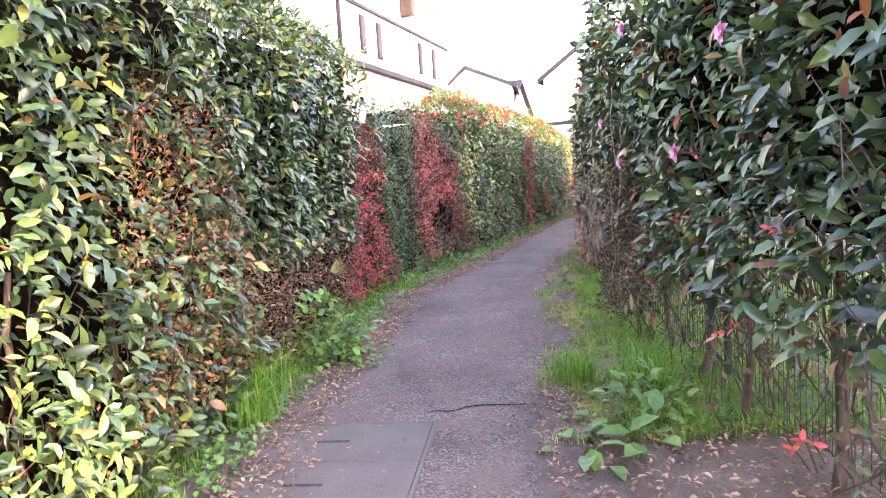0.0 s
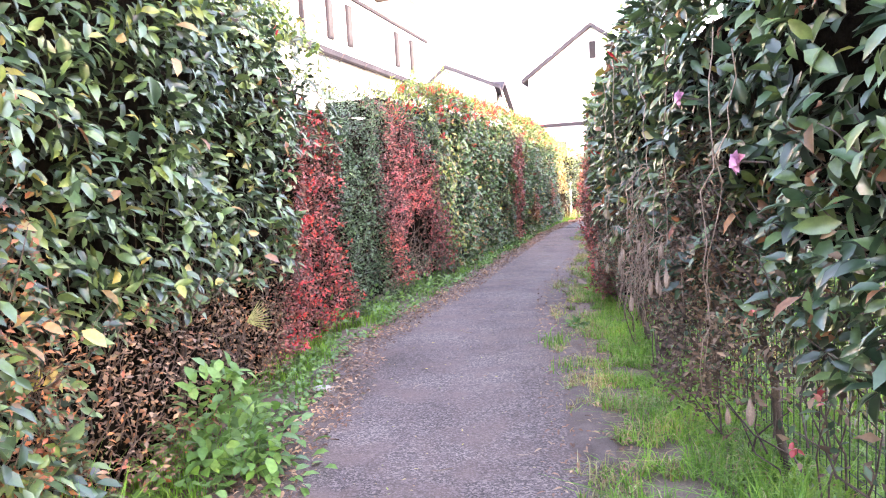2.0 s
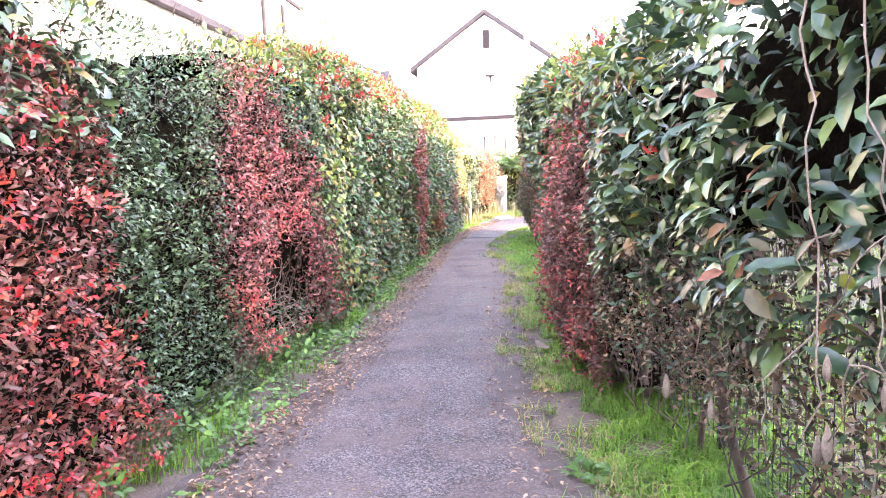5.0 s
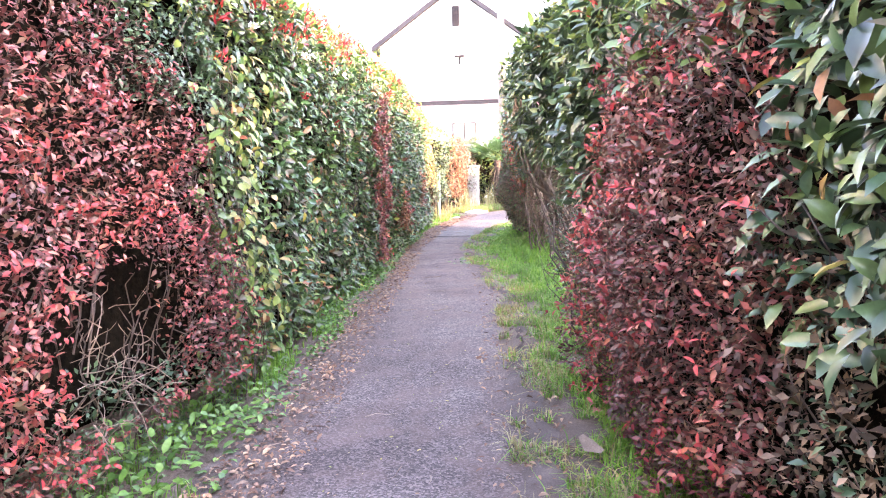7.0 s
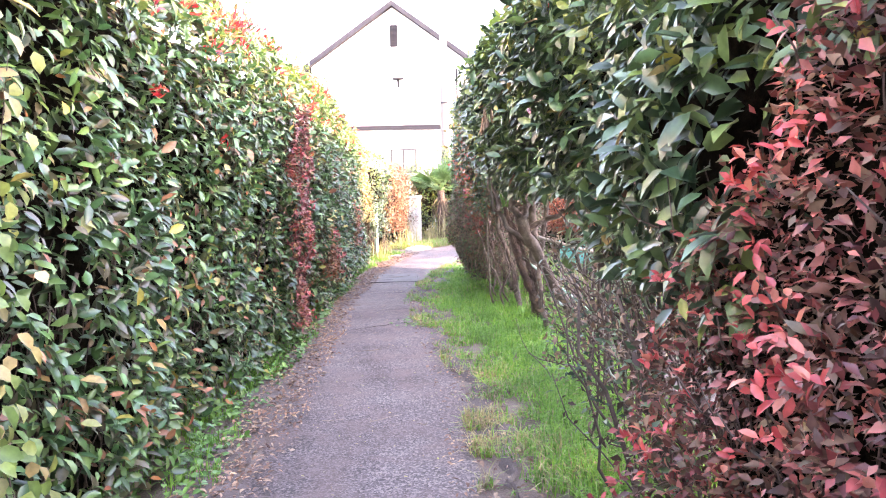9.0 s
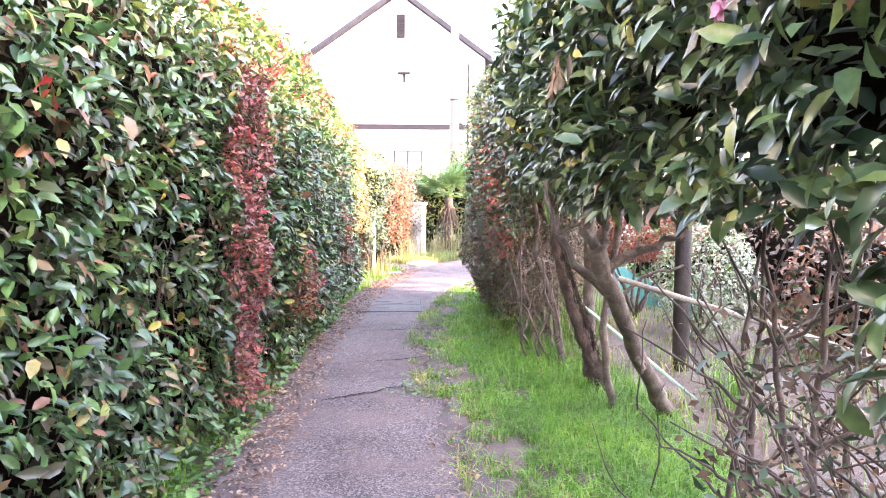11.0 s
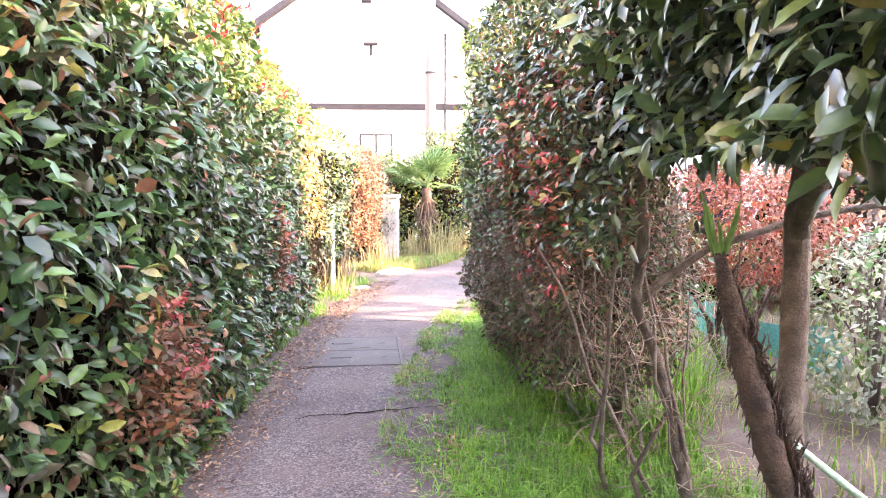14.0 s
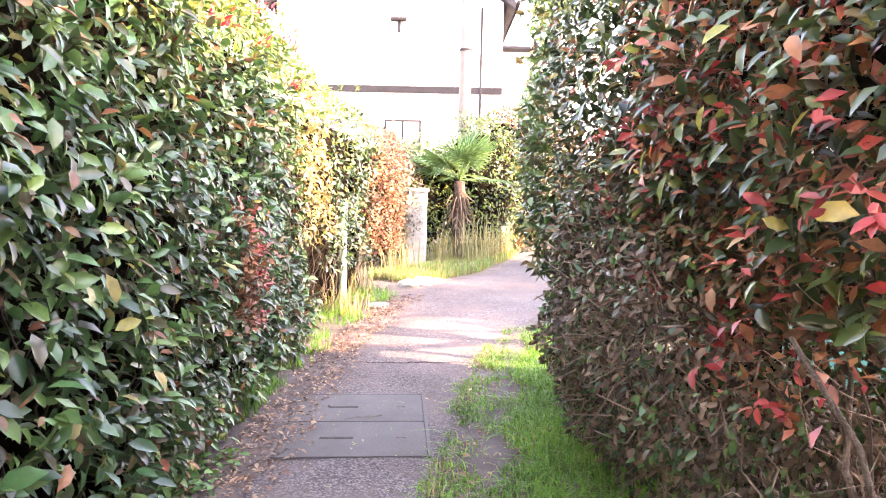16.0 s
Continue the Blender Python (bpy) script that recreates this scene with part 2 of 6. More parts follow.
def raw(name, verts, faces, mat, parent=None, label="", kind="", smooth=False):
    """One mesh object from arrays of points (in the world) and polygons; under a thing where one is given."""
    me = bpy.data.meshes.new(name)
    v = np.asarray(verts, dtype=np.float32).reshape(-1, 3)
    if parent is not None:
        base = Vector((0, 0, 0))
        p = parent
        while p is not None:
            base += p.location
            p = p.parent
        v = v - np.array(base, dtype=np.float32)
    if isinstance(faces, np.ndarray):
        n, k = faces.shape
        me.vertices.add(len(v))
        me.vertices.foreach_set("co", v.ravel())
        me.loops.add(n * k)
        me.loops.foreach_set("vertex_index", faces.astype(np.int32).ravel())
        me.polygons.add(n)
        me.polygons.foreach_set("loop_start", np.arange(0, n * k, k, dtype=np.int32))
        me.polygons.foreach_set("loop_total", np.full(n, k, dtype=np.int32))
        me.update(calc_edges=True)
    else:
        me.from_pydata(v.tolist(), [], faces)
    if smooth:
        me.polygons.foreach_set("use_smooth", np.ones(len(me.polygons), dtype=bool))
    me.materials.append(mat)
    ob = new(name, me)
    if parent is not None:
        ob.parent = parent
    return tagged(ob, label, kind=kind)


def part(name, bm, mat, parent, label=""):
    me = bpy.data.meshes.new(name)
    bm.to_mesh(me)
    bm.free()
    me.materials.append(mat)
    ob = new(name, me)
    ob.parent = parent
    return tagged(ob, label)


def box_bm(x0, x1, y0, y1, z0, z1, bevel=0.0):
    bm = bmesh.new()
    bmesh.ops.create_cube(bm, size=1.0, matrix=Matrix.Translation(((x0 + x1) / 2, (y0 + y1) / 2, (z0 + z1) / 2)) @ Matrix.Diagonal((x1 - x0, y1 - y0, z1 - z0, 1)))
    if bevel:
        bmesh.ops.bevel(bm, geom=bm.edges[:], offset=bevel, segments=2, affect="EDGES", profile=0.6)
    return bm


def unit(a):
    return a / np.maximum(np.linalg.norm(a, axis=1, keepdims=True), 1e-9)


def leaves(P, A, N, length, width, fold=0.18, curl=0.15, fine=True):
    """Leaves at points P, along A, facing N. fine: eight triangles each with a folded midrib; else four."""
    n = len(P)
    A = unit(A)
    S = unit(np.cross(A, N))
    U = np.cross(S, A)
    Lh = np.asarray(length).reshape(-1, 1) * np.ones((n, 1))
    Wd = np.asarray(width).reshape(-1, 1) * np.ones((n, 1))
    if fine:
        prof = [(0.0, 0.0, 0.0, 0.0), (0.30, 0.42, 1, 0), (0.68, 0.40, 1, -0.35), (1.0, 0.0, 0, -1.0), (0.68, -0.40, 1, -0.35), (0.30, -0.42, 1, 0), (0.30, 0.0, 0, 0), (0.68, 0.0, 0, -0.35)]
        tri = [[0, 1, 6], [0, 6, 5], [1, 2, 7], [1, 7, 6], [6, 7, 4], [6, 4, 5], [2, 3, 7], [7, 3, 4]]
    else:
        prof = [(0.0, 0.0, 0.0, 0.0), (0.48, 0.5, 1, -0.1), (1.0, 0.0, 0, -1.0), (0.48, -0.5, 1, -0.1), (0.48, 0.0, 0, -0.1)]
        tri = [[0, 1, 4], [1, 2, 4], [4, 2, 3], [0, 4, 3]]
    k = len(prof)
    V = np.empty((n, k, 3))
    for i, (a, s, up, down) in enumerate(prof):
        V[:, i] = P + A * Lh * a + S * Wd * s + U * (Wd * fold * up + Lh * curl * down)
    F = (np.arange(n)[:, None, None] * k + np.array(tri)[None]).reshape(-1, 3)
    return V.reshape(-1, 3), F


def join(chunks):
    vs, fs, o = [], [], 0
    for v, f in chunks:
        if len(v) == 0:
            continue
        vs.append(v)
        fs.append(f + o)
        o += len(v)
    return np.concatenate(vs), np.concatenate(fs)


def tube(points, radii, sides=5):
    """A tapered, bent round branch."""
    p = np.asarray(points, float)
    r = np.asarray(radii, float) * np.ones(len(p))
    d = np.gradient(p, axis=0)
    d = unit(d)
    ref = np.where(np.abs(d[:, 2:3]) > 0.9, np.array([[1.0, 0, 0]]), np.array([[0, 0, 1.0]]))
    a = unit(np.cross(d, ref))
    for i in range(1, len(a)):
        t = a[i - 1] - d[i] * (a[i - 1] @ d[i])
        a[i] = t / max(np.linalg.norm(t), 1e-9)
    b = np.cross(d, a)
    ang = np.arange(sides) / sides * 2 * math.pi
    ring = (a[:, None] * np.cos(ang)[None, :, None] + b[:, None] * np.sin(ang)[None, :, None]) * r[:, None, None]
    V = (p[:, None] + ring).reshape(-1, 3)
    n = len(p)
    i, j = np.meshgrid(np.arange(n - 1), np.arange(sides), indexing="ij")
    q0, q1 = i * sides + j, i * sides + (j + 1) % sides
    q2, q3 = q1 + sides, q0 + sides
    F = np.concatenate([np.stack([q0, q1, q2], -1).reshape(-1, 3), np.stack([q0, q2, q3], -1).reshape(-1, 3)])
    top = (n - 1) * sides
    F = np.concatenate([F, [[top, top + k, top + k + 1] for k in range(1, sides - 1)]])
    return V, F


def wander(start, end, bends=6, wobble=0.05):
    t = np.linspace(0, 1, bends + 1)[:, None]
    p = np.asarray(start, float) * (1 - t) + np.asarray(end, float) * t
    w = rng.normal(0, wobble, (bends + 1, 3))
    w[0] = w[-1] = 0
    return p + w


def twig_tangle(n, lo, hi, length, radius, updir=(0, 0, 1), spread=0.8, bends=4):
    """Many thin crooked twigs in a box of the plan."""
    chunks = []
    for _ in range(n):
        s = np.array([rng.uniform(a, b) for a, b in zip(lo, hi)])
        d = np.array(updir) + rng.normal(0, spread, 3)
        d /= np.linalg.norm(d)
        L = length * rng.uniform(0.5, 1.3)
        pts = wander(s, s + d * L, bends, L * 0.06)
        chunks.append(tube(pts, np.linspace(radius, radius * 0.35, bends + 1) * rng.uniform(0.6, 1.3), 3))
    return chunks


_waves = rng.uniform(-1, 1, (10, 4))


def lump(s, z, scale=1.0):
    """A soft, uneven swelling along a hedge's face, about -1 to 1."""
    v = 0
    for i, (a, b, c, e) in enumerate(_waves):
        f = (1.2 + i * 0.9) / scale
        v = v + np.sin(f * (a * s * 2.2 + b * z * 2.2) + c * 9 + i) / (1 + i * 0.35)
    return v / 3.2


# ---- plan ----
LEFT_Y = [-6, 3, 5.2, 6.8, 8.6, 10.3, 11.8, 13.2, 15.2, 17.1, 18.6, 20.5, 22, 23.3, 24.5, 26.1, 27.6]
LEFT_X = [-1.55, -1.45, -1.3, -1.12, -0.95, -0.5, 0.05, 0.6, 1.25, 2.0, 2.6, 3.15, 3.6, 4.1, 4.6, 5.5, 6.4]
RIGHT_Y = [-6, 2, 5, 7, 9, 11, 12.6, 14, 15.6, 17.4, 19.2, 20.1, 21.3, 22.8, 24.2]
RIGHT_X = [1.15, 1.2, 1.3, 1.4, 1.75, 2.15, 2.65, 3.15, 3.7, 4.25, 4.75, 4.98, 5.5, 6.45, 7.3]
PATH_LY = [-40, 4.4, 5.0, 6.7, 8.3, 9.6, 11.3, 13.6, 14.9, 17.3, 19.1, 20.0, 21.7, 23.3, 24.5, 26.25]
PATH_LX = [-1.1, -1.08, -1.03, -0.78, -0.66, -0.26, 0.35, 1.03, 1.42, 2.2, 2.67, 3.05, 3.75, 4.41, 5.08, 6.1]
PATH_RY = [-40, 3.2, 4.0, 6.05, 7.0, 8.0, 10.7, 12.0, 13.2, 14.6, 17.0, 18.7, 20.3, 22.0, 23.3, 25.3]
PATH_RX = [0.5, 0.5, 0.5, 0.87, 1.02, 1.15, 1.6, 2.0, 2.4, 2.83, 3.4, 3.83, 4.5, 5.35, 6.3, 7.9]


def soft_interp(y, ys, xs):
    return (np.interp(y - 0.5, ys, xs) + np.interp(y, ys, xs) + np.interp(y + 0.5, ys, xs)) / 3


def left_x(y):
    return soft_interp(y, LEFT_Y, LEFT_X)


def right_x(y):
    return soft_interp(y, RIGHT_Y, RIGHT_X)


def face(side, y):
    """The hedge face's point and outward normal (towards the path) at y."""
    fx = left_x if side < 0 else right_x
    x = fx(y)
    sl = (fx(y + 0.2) - fx(y - 0.2)) / 0.4
    nrm = np.stack([-side * np.ones_like(sl), side * sl, np.zeros_like(sl)], -1)
    return x, unit(nrm)


def hedge_points(side, n, y0, y1, z0, z1, deep=0.16, swell=0.10, sloped=None, width=0.7, top=False, lean=0.0):
    """Random places on a hedge's face (or its top) and their outward directions."""
    y = rng.uniform(y0, y1, n)
    if top:
        x, nr = face(side, y)
        h = z1(y) if callable(z1) else np.full(n, z1)
        d = rng.uniform(0, width, n)
        round_off = 0.22 * np.exp(-d / 0.14)
        z = h - round_off + rng.normal(0, 0.05, n) + 0.06 * lump(y * 2, d * 3) + np.abs(rng.normal(0, 0.05, n))
        P = np.stack([x, y, z], -1) - nr * d[:, None]
        out = unit(nr * (0.5 * np.exp(-d / 0.2))[:, None] + np.array([[0, 0, 1.0]]))
        return P, out
    lo = z0(y) if callable(z0) else np.full(n, z0)
    hi = z1(y) if callable(z1) else np.full(n, z1)
    z = lo + (hi - lo) * rng.uniform(0, 1, n)
    x, nr = face(side, y)
    back = rng.exponential(deep * 0.5, n)
    edge = np.clip((z - (hi - 0.28)) / 0.28, 0, 1) ** 2 * 0.25
    off = swell * lump(y, z) + swell * 0.5 * lump(y * 2.7 + 5, z * 2.7) - back - edge + lean * (z - 1.0)
    P = np.stack([x, y, z], -1) + nr * off[:, None]
    out = unit(nr + np.array([[0, 0, 1.0]]) * np.clip((z - (hi - 0.3)) / 0.3, 0, 1)[:, None])
    return P, out


def foliage(P, out, length, width, droop=0.15, fine=True, jitter=0.75, fold=0.18, curl=0.15):
    n = len(P)
    A = out * 0.42 + rng.normal(0, jitter, (n, 3)) * 0.70 + np.array([[0, 0, -droop - 0.14]])
    N = out * 0.85 + np.array([[0, 0, 0.68]]) + rng.normal(0, 0.36, (n, 3))
    L = length * np.clip(rng.normal(1, 0.25, n), 0.5, 1.6)
    return leaves(P, A, N, L, L * width * rng.uniform(0.85, 1.15, n), fold, curl, fine)


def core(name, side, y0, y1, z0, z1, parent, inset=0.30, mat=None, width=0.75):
    """Shade among inner twigs, as colour: an uneven, closed near-black slab behind the leaves."""
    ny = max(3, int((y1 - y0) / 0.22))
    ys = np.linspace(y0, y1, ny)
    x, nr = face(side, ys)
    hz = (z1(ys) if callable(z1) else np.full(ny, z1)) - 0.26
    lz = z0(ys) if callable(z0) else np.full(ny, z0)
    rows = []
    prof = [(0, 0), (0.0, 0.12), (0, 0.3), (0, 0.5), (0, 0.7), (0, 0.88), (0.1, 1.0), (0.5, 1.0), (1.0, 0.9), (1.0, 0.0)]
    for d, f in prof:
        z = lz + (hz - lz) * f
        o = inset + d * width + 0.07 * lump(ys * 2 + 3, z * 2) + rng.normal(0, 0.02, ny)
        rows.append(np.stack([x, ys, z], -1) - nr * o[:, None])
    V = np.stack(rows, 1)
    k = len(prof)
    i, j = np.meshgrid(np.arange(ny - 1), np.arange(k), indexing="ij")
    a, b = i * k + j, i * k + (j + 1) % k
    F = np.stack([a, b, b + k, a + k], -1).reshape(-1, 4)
    return raw(name, V.reshape(-1, 3), F, mat or INNER, parent, "near-black core standing in for shade among inner twigs")


# ---- ground ----
def build_ground():
    g = 150.0
    V = [(-g, -g, 0), (g, -g, 0), (g, g, 0), (-g, g, 0)]
    tagged(raw("ground", V, [(0, 1, 2, 3)], SOIL), "brown bare soil with leaf litter and dry grass", "ground", kind="structure")


def build_path():
    """The asphalt, with ragged edges, that bends to the far side on the way."""
    ys = np.concatenate([np.linspace(-12, 2, 20), np.arange(2.1, 24.6, 0.09)])
    lx = np.interp(ys, PATH_LY, PATH_LX)
    rx = np.interp(ys, PATH_RY, PATH_RX)
    wob = np.convolve(rng.normal(0, 1, len(ys) + 8), np.ones(9) / 9, "valid") * 0.09 + rng.normal(0, 0.012, len(ys))
    wob2 = np.convolve(rng.normal(0, 1, len(ys) + 8), np.ones(9) / 9, "valid") * 0.10 + rng.normal(0, 0.015, len(ys))
    lx, rx = lx + 0.12 + wob, rx - 0.02 + wob2
    near = list(np.stack([lx, ys], -1))
    far = list(np.stack([rx, ys], -1))
    # the bend at the end, towards the far right
    ends = [((5.1, 24.9), (7.2, 24.55)), ((5.7, 25.7), (8.4, 25.7)), ((6.3, 26.4), (9.4, 27.0)), ((7.6, 27.3), (10.6, 28.4)), ((9.4, 29.6), (12.4, 30.5)), ((12.5, 33.5), (15.2, 33.8)), ((18, 40), (21, 40))]
    for a, b in ends:
        near.append(np.array(a))
        far.append(np.array(b))
    near, far = np.array(near), np.array(far)
    m = 9
    t = np.linspace(0, 1, m)[None, :, None]
    P = near[:, None] * (1 - t) + far[:, None] * t
    crown = 0.014 + 0.012 * np.sin(np.linspace(0, math.pi, m))[None] + 0.003 * rng.normal(0, 1, P.shape[:2])
    edge = np.zeros(m)
    edge[0] = edge[-1] = -0.012
    Z = crown + edge[None]
    V = np.concatenate([P, Z[..., None]], -1).reshape(-1, 3)
    n = len(near)
    i, j = np.meshgrid(np.arange(n - 1), np.arange(m - 1), indexing="ij")
    a = i * m + j
    F = np.stack([a, a + 1, a + m + 1, a + m], -1).reshape(-1, 4)
    tagged(raw("path", V, F, ASPHALT, smooth=True), "worn grey asphalt footpath with ragged dusty edges", "footpath", kind="structure")


def build_edge_dust():
    """A low, ragged strip of dust and needles along both sides of the asphalt."""
    for name, base, w0, w1 in (("dust_strip_1", "L", -0.20, 0.16), ("dust_strip_2", "R", -0.10, 0.16)):
        ys = np.arange(0.5, 24.3, 0.08)
        e = np.interp(ys, PATH_LY, PATH_LX) if base == "L" else np.interp(ys, PATH_RY, PATH_RX)
        wob = np.convolve(rng.normal(0, 1, len(ys) + 10), np.ones(11) / 11, "valid") * 0.20 + rng.normal(0, 0.02, len(ys))
        wob2 = np.convolve(rng.normal(0, 1, len(ys) + 10), np.ones(11) / 11, "valid") * 0.15 + rng.normal(0, 0.02, len(ys))
        a, b = e + w0 + (wob2 if base == "L" else wob), e + w1 + (wob if base == "L" else wob2)
        rows = [np.stack([a, ys, np.full_like(ys, 0.002)], -1), np.stack([a * 0.6 + b * 0.4, ys, 0.034 + 0.004 * rng.normal(0, 1, len(ys))], -1), np.stack([a * 0.3 + b * 0.7, ys, 0.032 + 0.002 * rng.normal(0, 1, len(ys))], -1), np.stack([b, ys, np.full_like(ys, 0.008)], -1)]
        V = np.stack(rows, 1)
        n = len(ys)
        i, j = np.meshgrid(np.arange(n - 1), np.arange(3), indexing="ij")
        q = i * 4 + j
        F = np.stack([q, q + 1, q + 5, q + 4], -1).reshape(-1, 4)
        tagged(raw(name, V.reshape(-1, 3), F, EDGE_SOIL, smooth=True), "brown dust and fallen needles along the asphalt", "soil", kind="structure")


def build_cracks():
    for y0, x0, x1, sl in ((18.25, 2.9, 4.0, -0.06), (17.2, 2.5, 3.2, 0.10), (19.6, 3.3, 4.3, -0.12), (4.28, -0.2, 0.5, -0.05), (22.6, 4.4, 5.3, -0.2)):
        n = 26
        x = np.linspace(x0, x1, n)
        y = y0 + sl * (x - x0) + np.cumsum(rng.normal(0, 0.012, n))
        w = 0.006 * np.abs(np.sin(np.linspace(0.2, 3.0, n))) + 0.002
        V = np.concatenate([np.stack([x, y - w, np.full(n, 0.031)], -1), np.stack([x, y + w, np.full(n, 0.031)], -1)])
        tagged(raw("crack", V, [(i, i + 1, n + i + 1, n + i) for i in range(n - 1)], INNER), "dark crack across the asphalt", "crack", "asphalt cracks", kind="structure")


build_ground()
build_path()
build_cracks()
build_edge_dust()


# ---- hedges ----
def shrub(name, side, yc, label, group):
    x, nr = face(side, np.array([yc]))
    return thing(name, float(x[0] - nr[0, 0] * 0.35), float(yc), 0.0, label, "hedge", group)


def broad_section(side, y0, y1, top, label, leaf=0.075, ratio=0.48, mat=None, density=760, bottom=0.25, lime=0.25, scarlet=0.0, sparse=True, stems=True, swell=0.13, cored=True, name="hedge_shrub", width=0.7, yellow=0.025, deep=0.16, fwd=0.0, red_depth=0.9, bare=30, brown=0.0, core_y0=None, core_lift=0.3):
    mat = mat or GLOSSY_GREEN
    ob = shrub(name, side, (y0 + y1) / 2, label, "path hedges")
    topf = top if callable(top) else (lambda y, t=top: t + 0.10 * lump(y * 1.5, y * 0.3))
    h = float(np.mean(topf(np.linspace(y0, y1, 9))))
    area = (y1 - y0) * (h - bottom)
    P, out = hedge_points(side, int(area * density), y0, y1, bottom, topf, swell=swell, deep=deep)
    Pt, ot = hedge_points(side, int((y1 - y0) * width * density * 0.7), y0, y1, 0, topf, top=True, width=width)
    P, out = np.concatenate([P, Pt]), np.concatenate([out, ot])
    hole = (lump(P[:, 1] * 4.5 + 2, P[:, 2] * 4.5) < -0.45) & (rng.uniform(0, 1, len(P)) < 0.75) & (P[:, 2] < topf(P[:, 1]) - 0.25)
    P, out = P[~hole], out[~hole]
    if fwd:
        P = P + face(side, P[:, 1])[1] * fwd * np.clip((P[:, 2] - bottom + 0.3), 0.4, 1.0)[:, None]
    hz = topf(P[:, 1])
    young = rng.uniform(0, 1, len(P)) < np.clip((P[:, 2] - (hz - 0.75)) / 0.75, 0.02, 1) * lime * 2.2
    odd = ~young & (rng.uniform(0, 1, len(P)) < yellow)
    dull = ~young & ~odd & (rng.uniform(0, 1, len(P)) < brown * np.clip(1 + 1.5 * lump(P[:, 1] * 3 + 7, P[:, 2] * 3), 0.1, 3))
    plain = ~young & ~odd & ~dull
    if dull.sum() > 8:
        raw("russet_foliage", *foliage(P[dull] + out[dull] * 0.02, out[dull], leaf * 0.85, ratio), RUSSET, ob, "russet and dull red leaves", kind="stuff")
    raw("foliage", *foliage(P[plain], out[plain], leaf, ratio), mat, ob, kind="stuff")
    if odd.sum() > 8:
        raw("faded_foliage", *foliage(P[odd] + out[odd] * 0.03, out[odd], leaf, ratio * 1.1), ODD, ob, "faded yellow, pink and brown leaves", kind="stuff")
    if young.sum() > 8:
        raw("young_foliage", *foliage(P[young], out[young], leaf * 0.9, ratio), LIME, ob, "yellow-green young leaves", kind="stuff")
    if scarlet:
        ch = []
        for _ in range(int((y1 - y0) * scarlet)):
            c, o = hedge_points(side, 1, y0, y1, lambda y: np.maximum(topf(y) - red_depth * abs(rng.normal(0, 0.6)), bottom + 0.15), lambda y: topf(y) + 0.05, deep=0.02)
            k = rng.integers(8, 18) if red_depth < 1 else rng.integers(1, 4)
            d = unit(rng.normal(0, 0.5, (k, 3)) + o * 0.7 + np.array([[0, 0, 0.8]]))
            ch.append(leaves(c + rng.normal(0, 0.03, (k, 3)) + o * 0.04, d, rng.normal(0, 1, (k, 3)), leaf * rng.uniform(0.5, 1.0, k), leaf * 0.25))
        if ch:
            raw("red_growth", *join(ch), SCARLET, ob, "scarlet new shoots", kind="stuff")
    # shoots that stand above the clipped top
    sp = []
    for _ in range(int((y1 - y0) * 3)):
        c, o = hedge_points(side, 1, y0, y1, 0, topf, top=True, width=width * 0.5)
        L = rng.uniform(0.08, 0.40)
        e = c[0] + np.array([rng.normal(0, 0.05), rng.normal(0, 0.05), L])
        sp.append(tube(wander(c[0], e, 3, 0.01), [0.004, 0.003, 0.002, 0.0015], 3))
        k = int(4 + L * 22)
        tt = rng.uniform(0.25, 1, (k, 1))
        pp = c * (1 - tt) + e[None] * tt
        sp.append(leaves(pp, rng.normal(0, 1, (k, 3)) + np.array([[0, 0, 0.5]]), rng.normal(0, 1, (k, 3)) + np.array([[0, 0, 1]]), leaf * 0.8, leaf * 0.3))
    raw("top_growth", *join(sp), LIME, ob, "thin upright shoots", kind="stuff")
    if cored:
        core("shade_core", side, core_y0 or y0, y1, 0.05 if side < 0 and bottom < 1.0 else bottom + core_lift, topf, ob, inset=0.30 if side < 0 else 0.42, width=0.75 if side < 0 else 0.5)
    x, nr = face(side, np.array([(y0 + y1) / 2]))
    tw = []
    for _ in range(int((y1 - y0) * bare)):
        y = rng.uniform(y0, y1)
        xx, nn = face(side, np.array([y]))
        b = np.array([xx[0], y, rng.uniform(0.0, 0.9)]) - nn[0] * rng.uniform(0.12, 0.36)
        e = b + nn[0] * rng.uniform(-0.1, 0.22) + np.array([0, rng.normal(0, 0.2), rng.uniform(0.25, 0.7)])
        tw.append(tube(wander(b, e, 4, 0.03), np.linspace(0.006, 0.0025, 5), 3))
    if tw:
        raw("twig_tangle", *join(tw), TWIG, ob, "bare grey-brown twigs", kind="stuff")
    if stems:
        for y in np.arange(y0 + 0.3, y1 - 0.1, 0.75):
            y = y + rng.uniform(-0.15, 0.15)
            xx, nn = face(side, np.array([y]))
            b = np.array([xx[0], y, -0.03]) - nn[0] * rng.uniform(0.28, 0.4)
            e = b + np.array([rng.normal(0, 0.10), rng.normal(0, 0.16), 1.2])
            raw("stem", *tube(wander(b, e, 5, 0.014), np.linspace(0.030, 0.014, 6) * rng.uniform(0.6, 1.1), 6), TWIG, ob)
    return ob


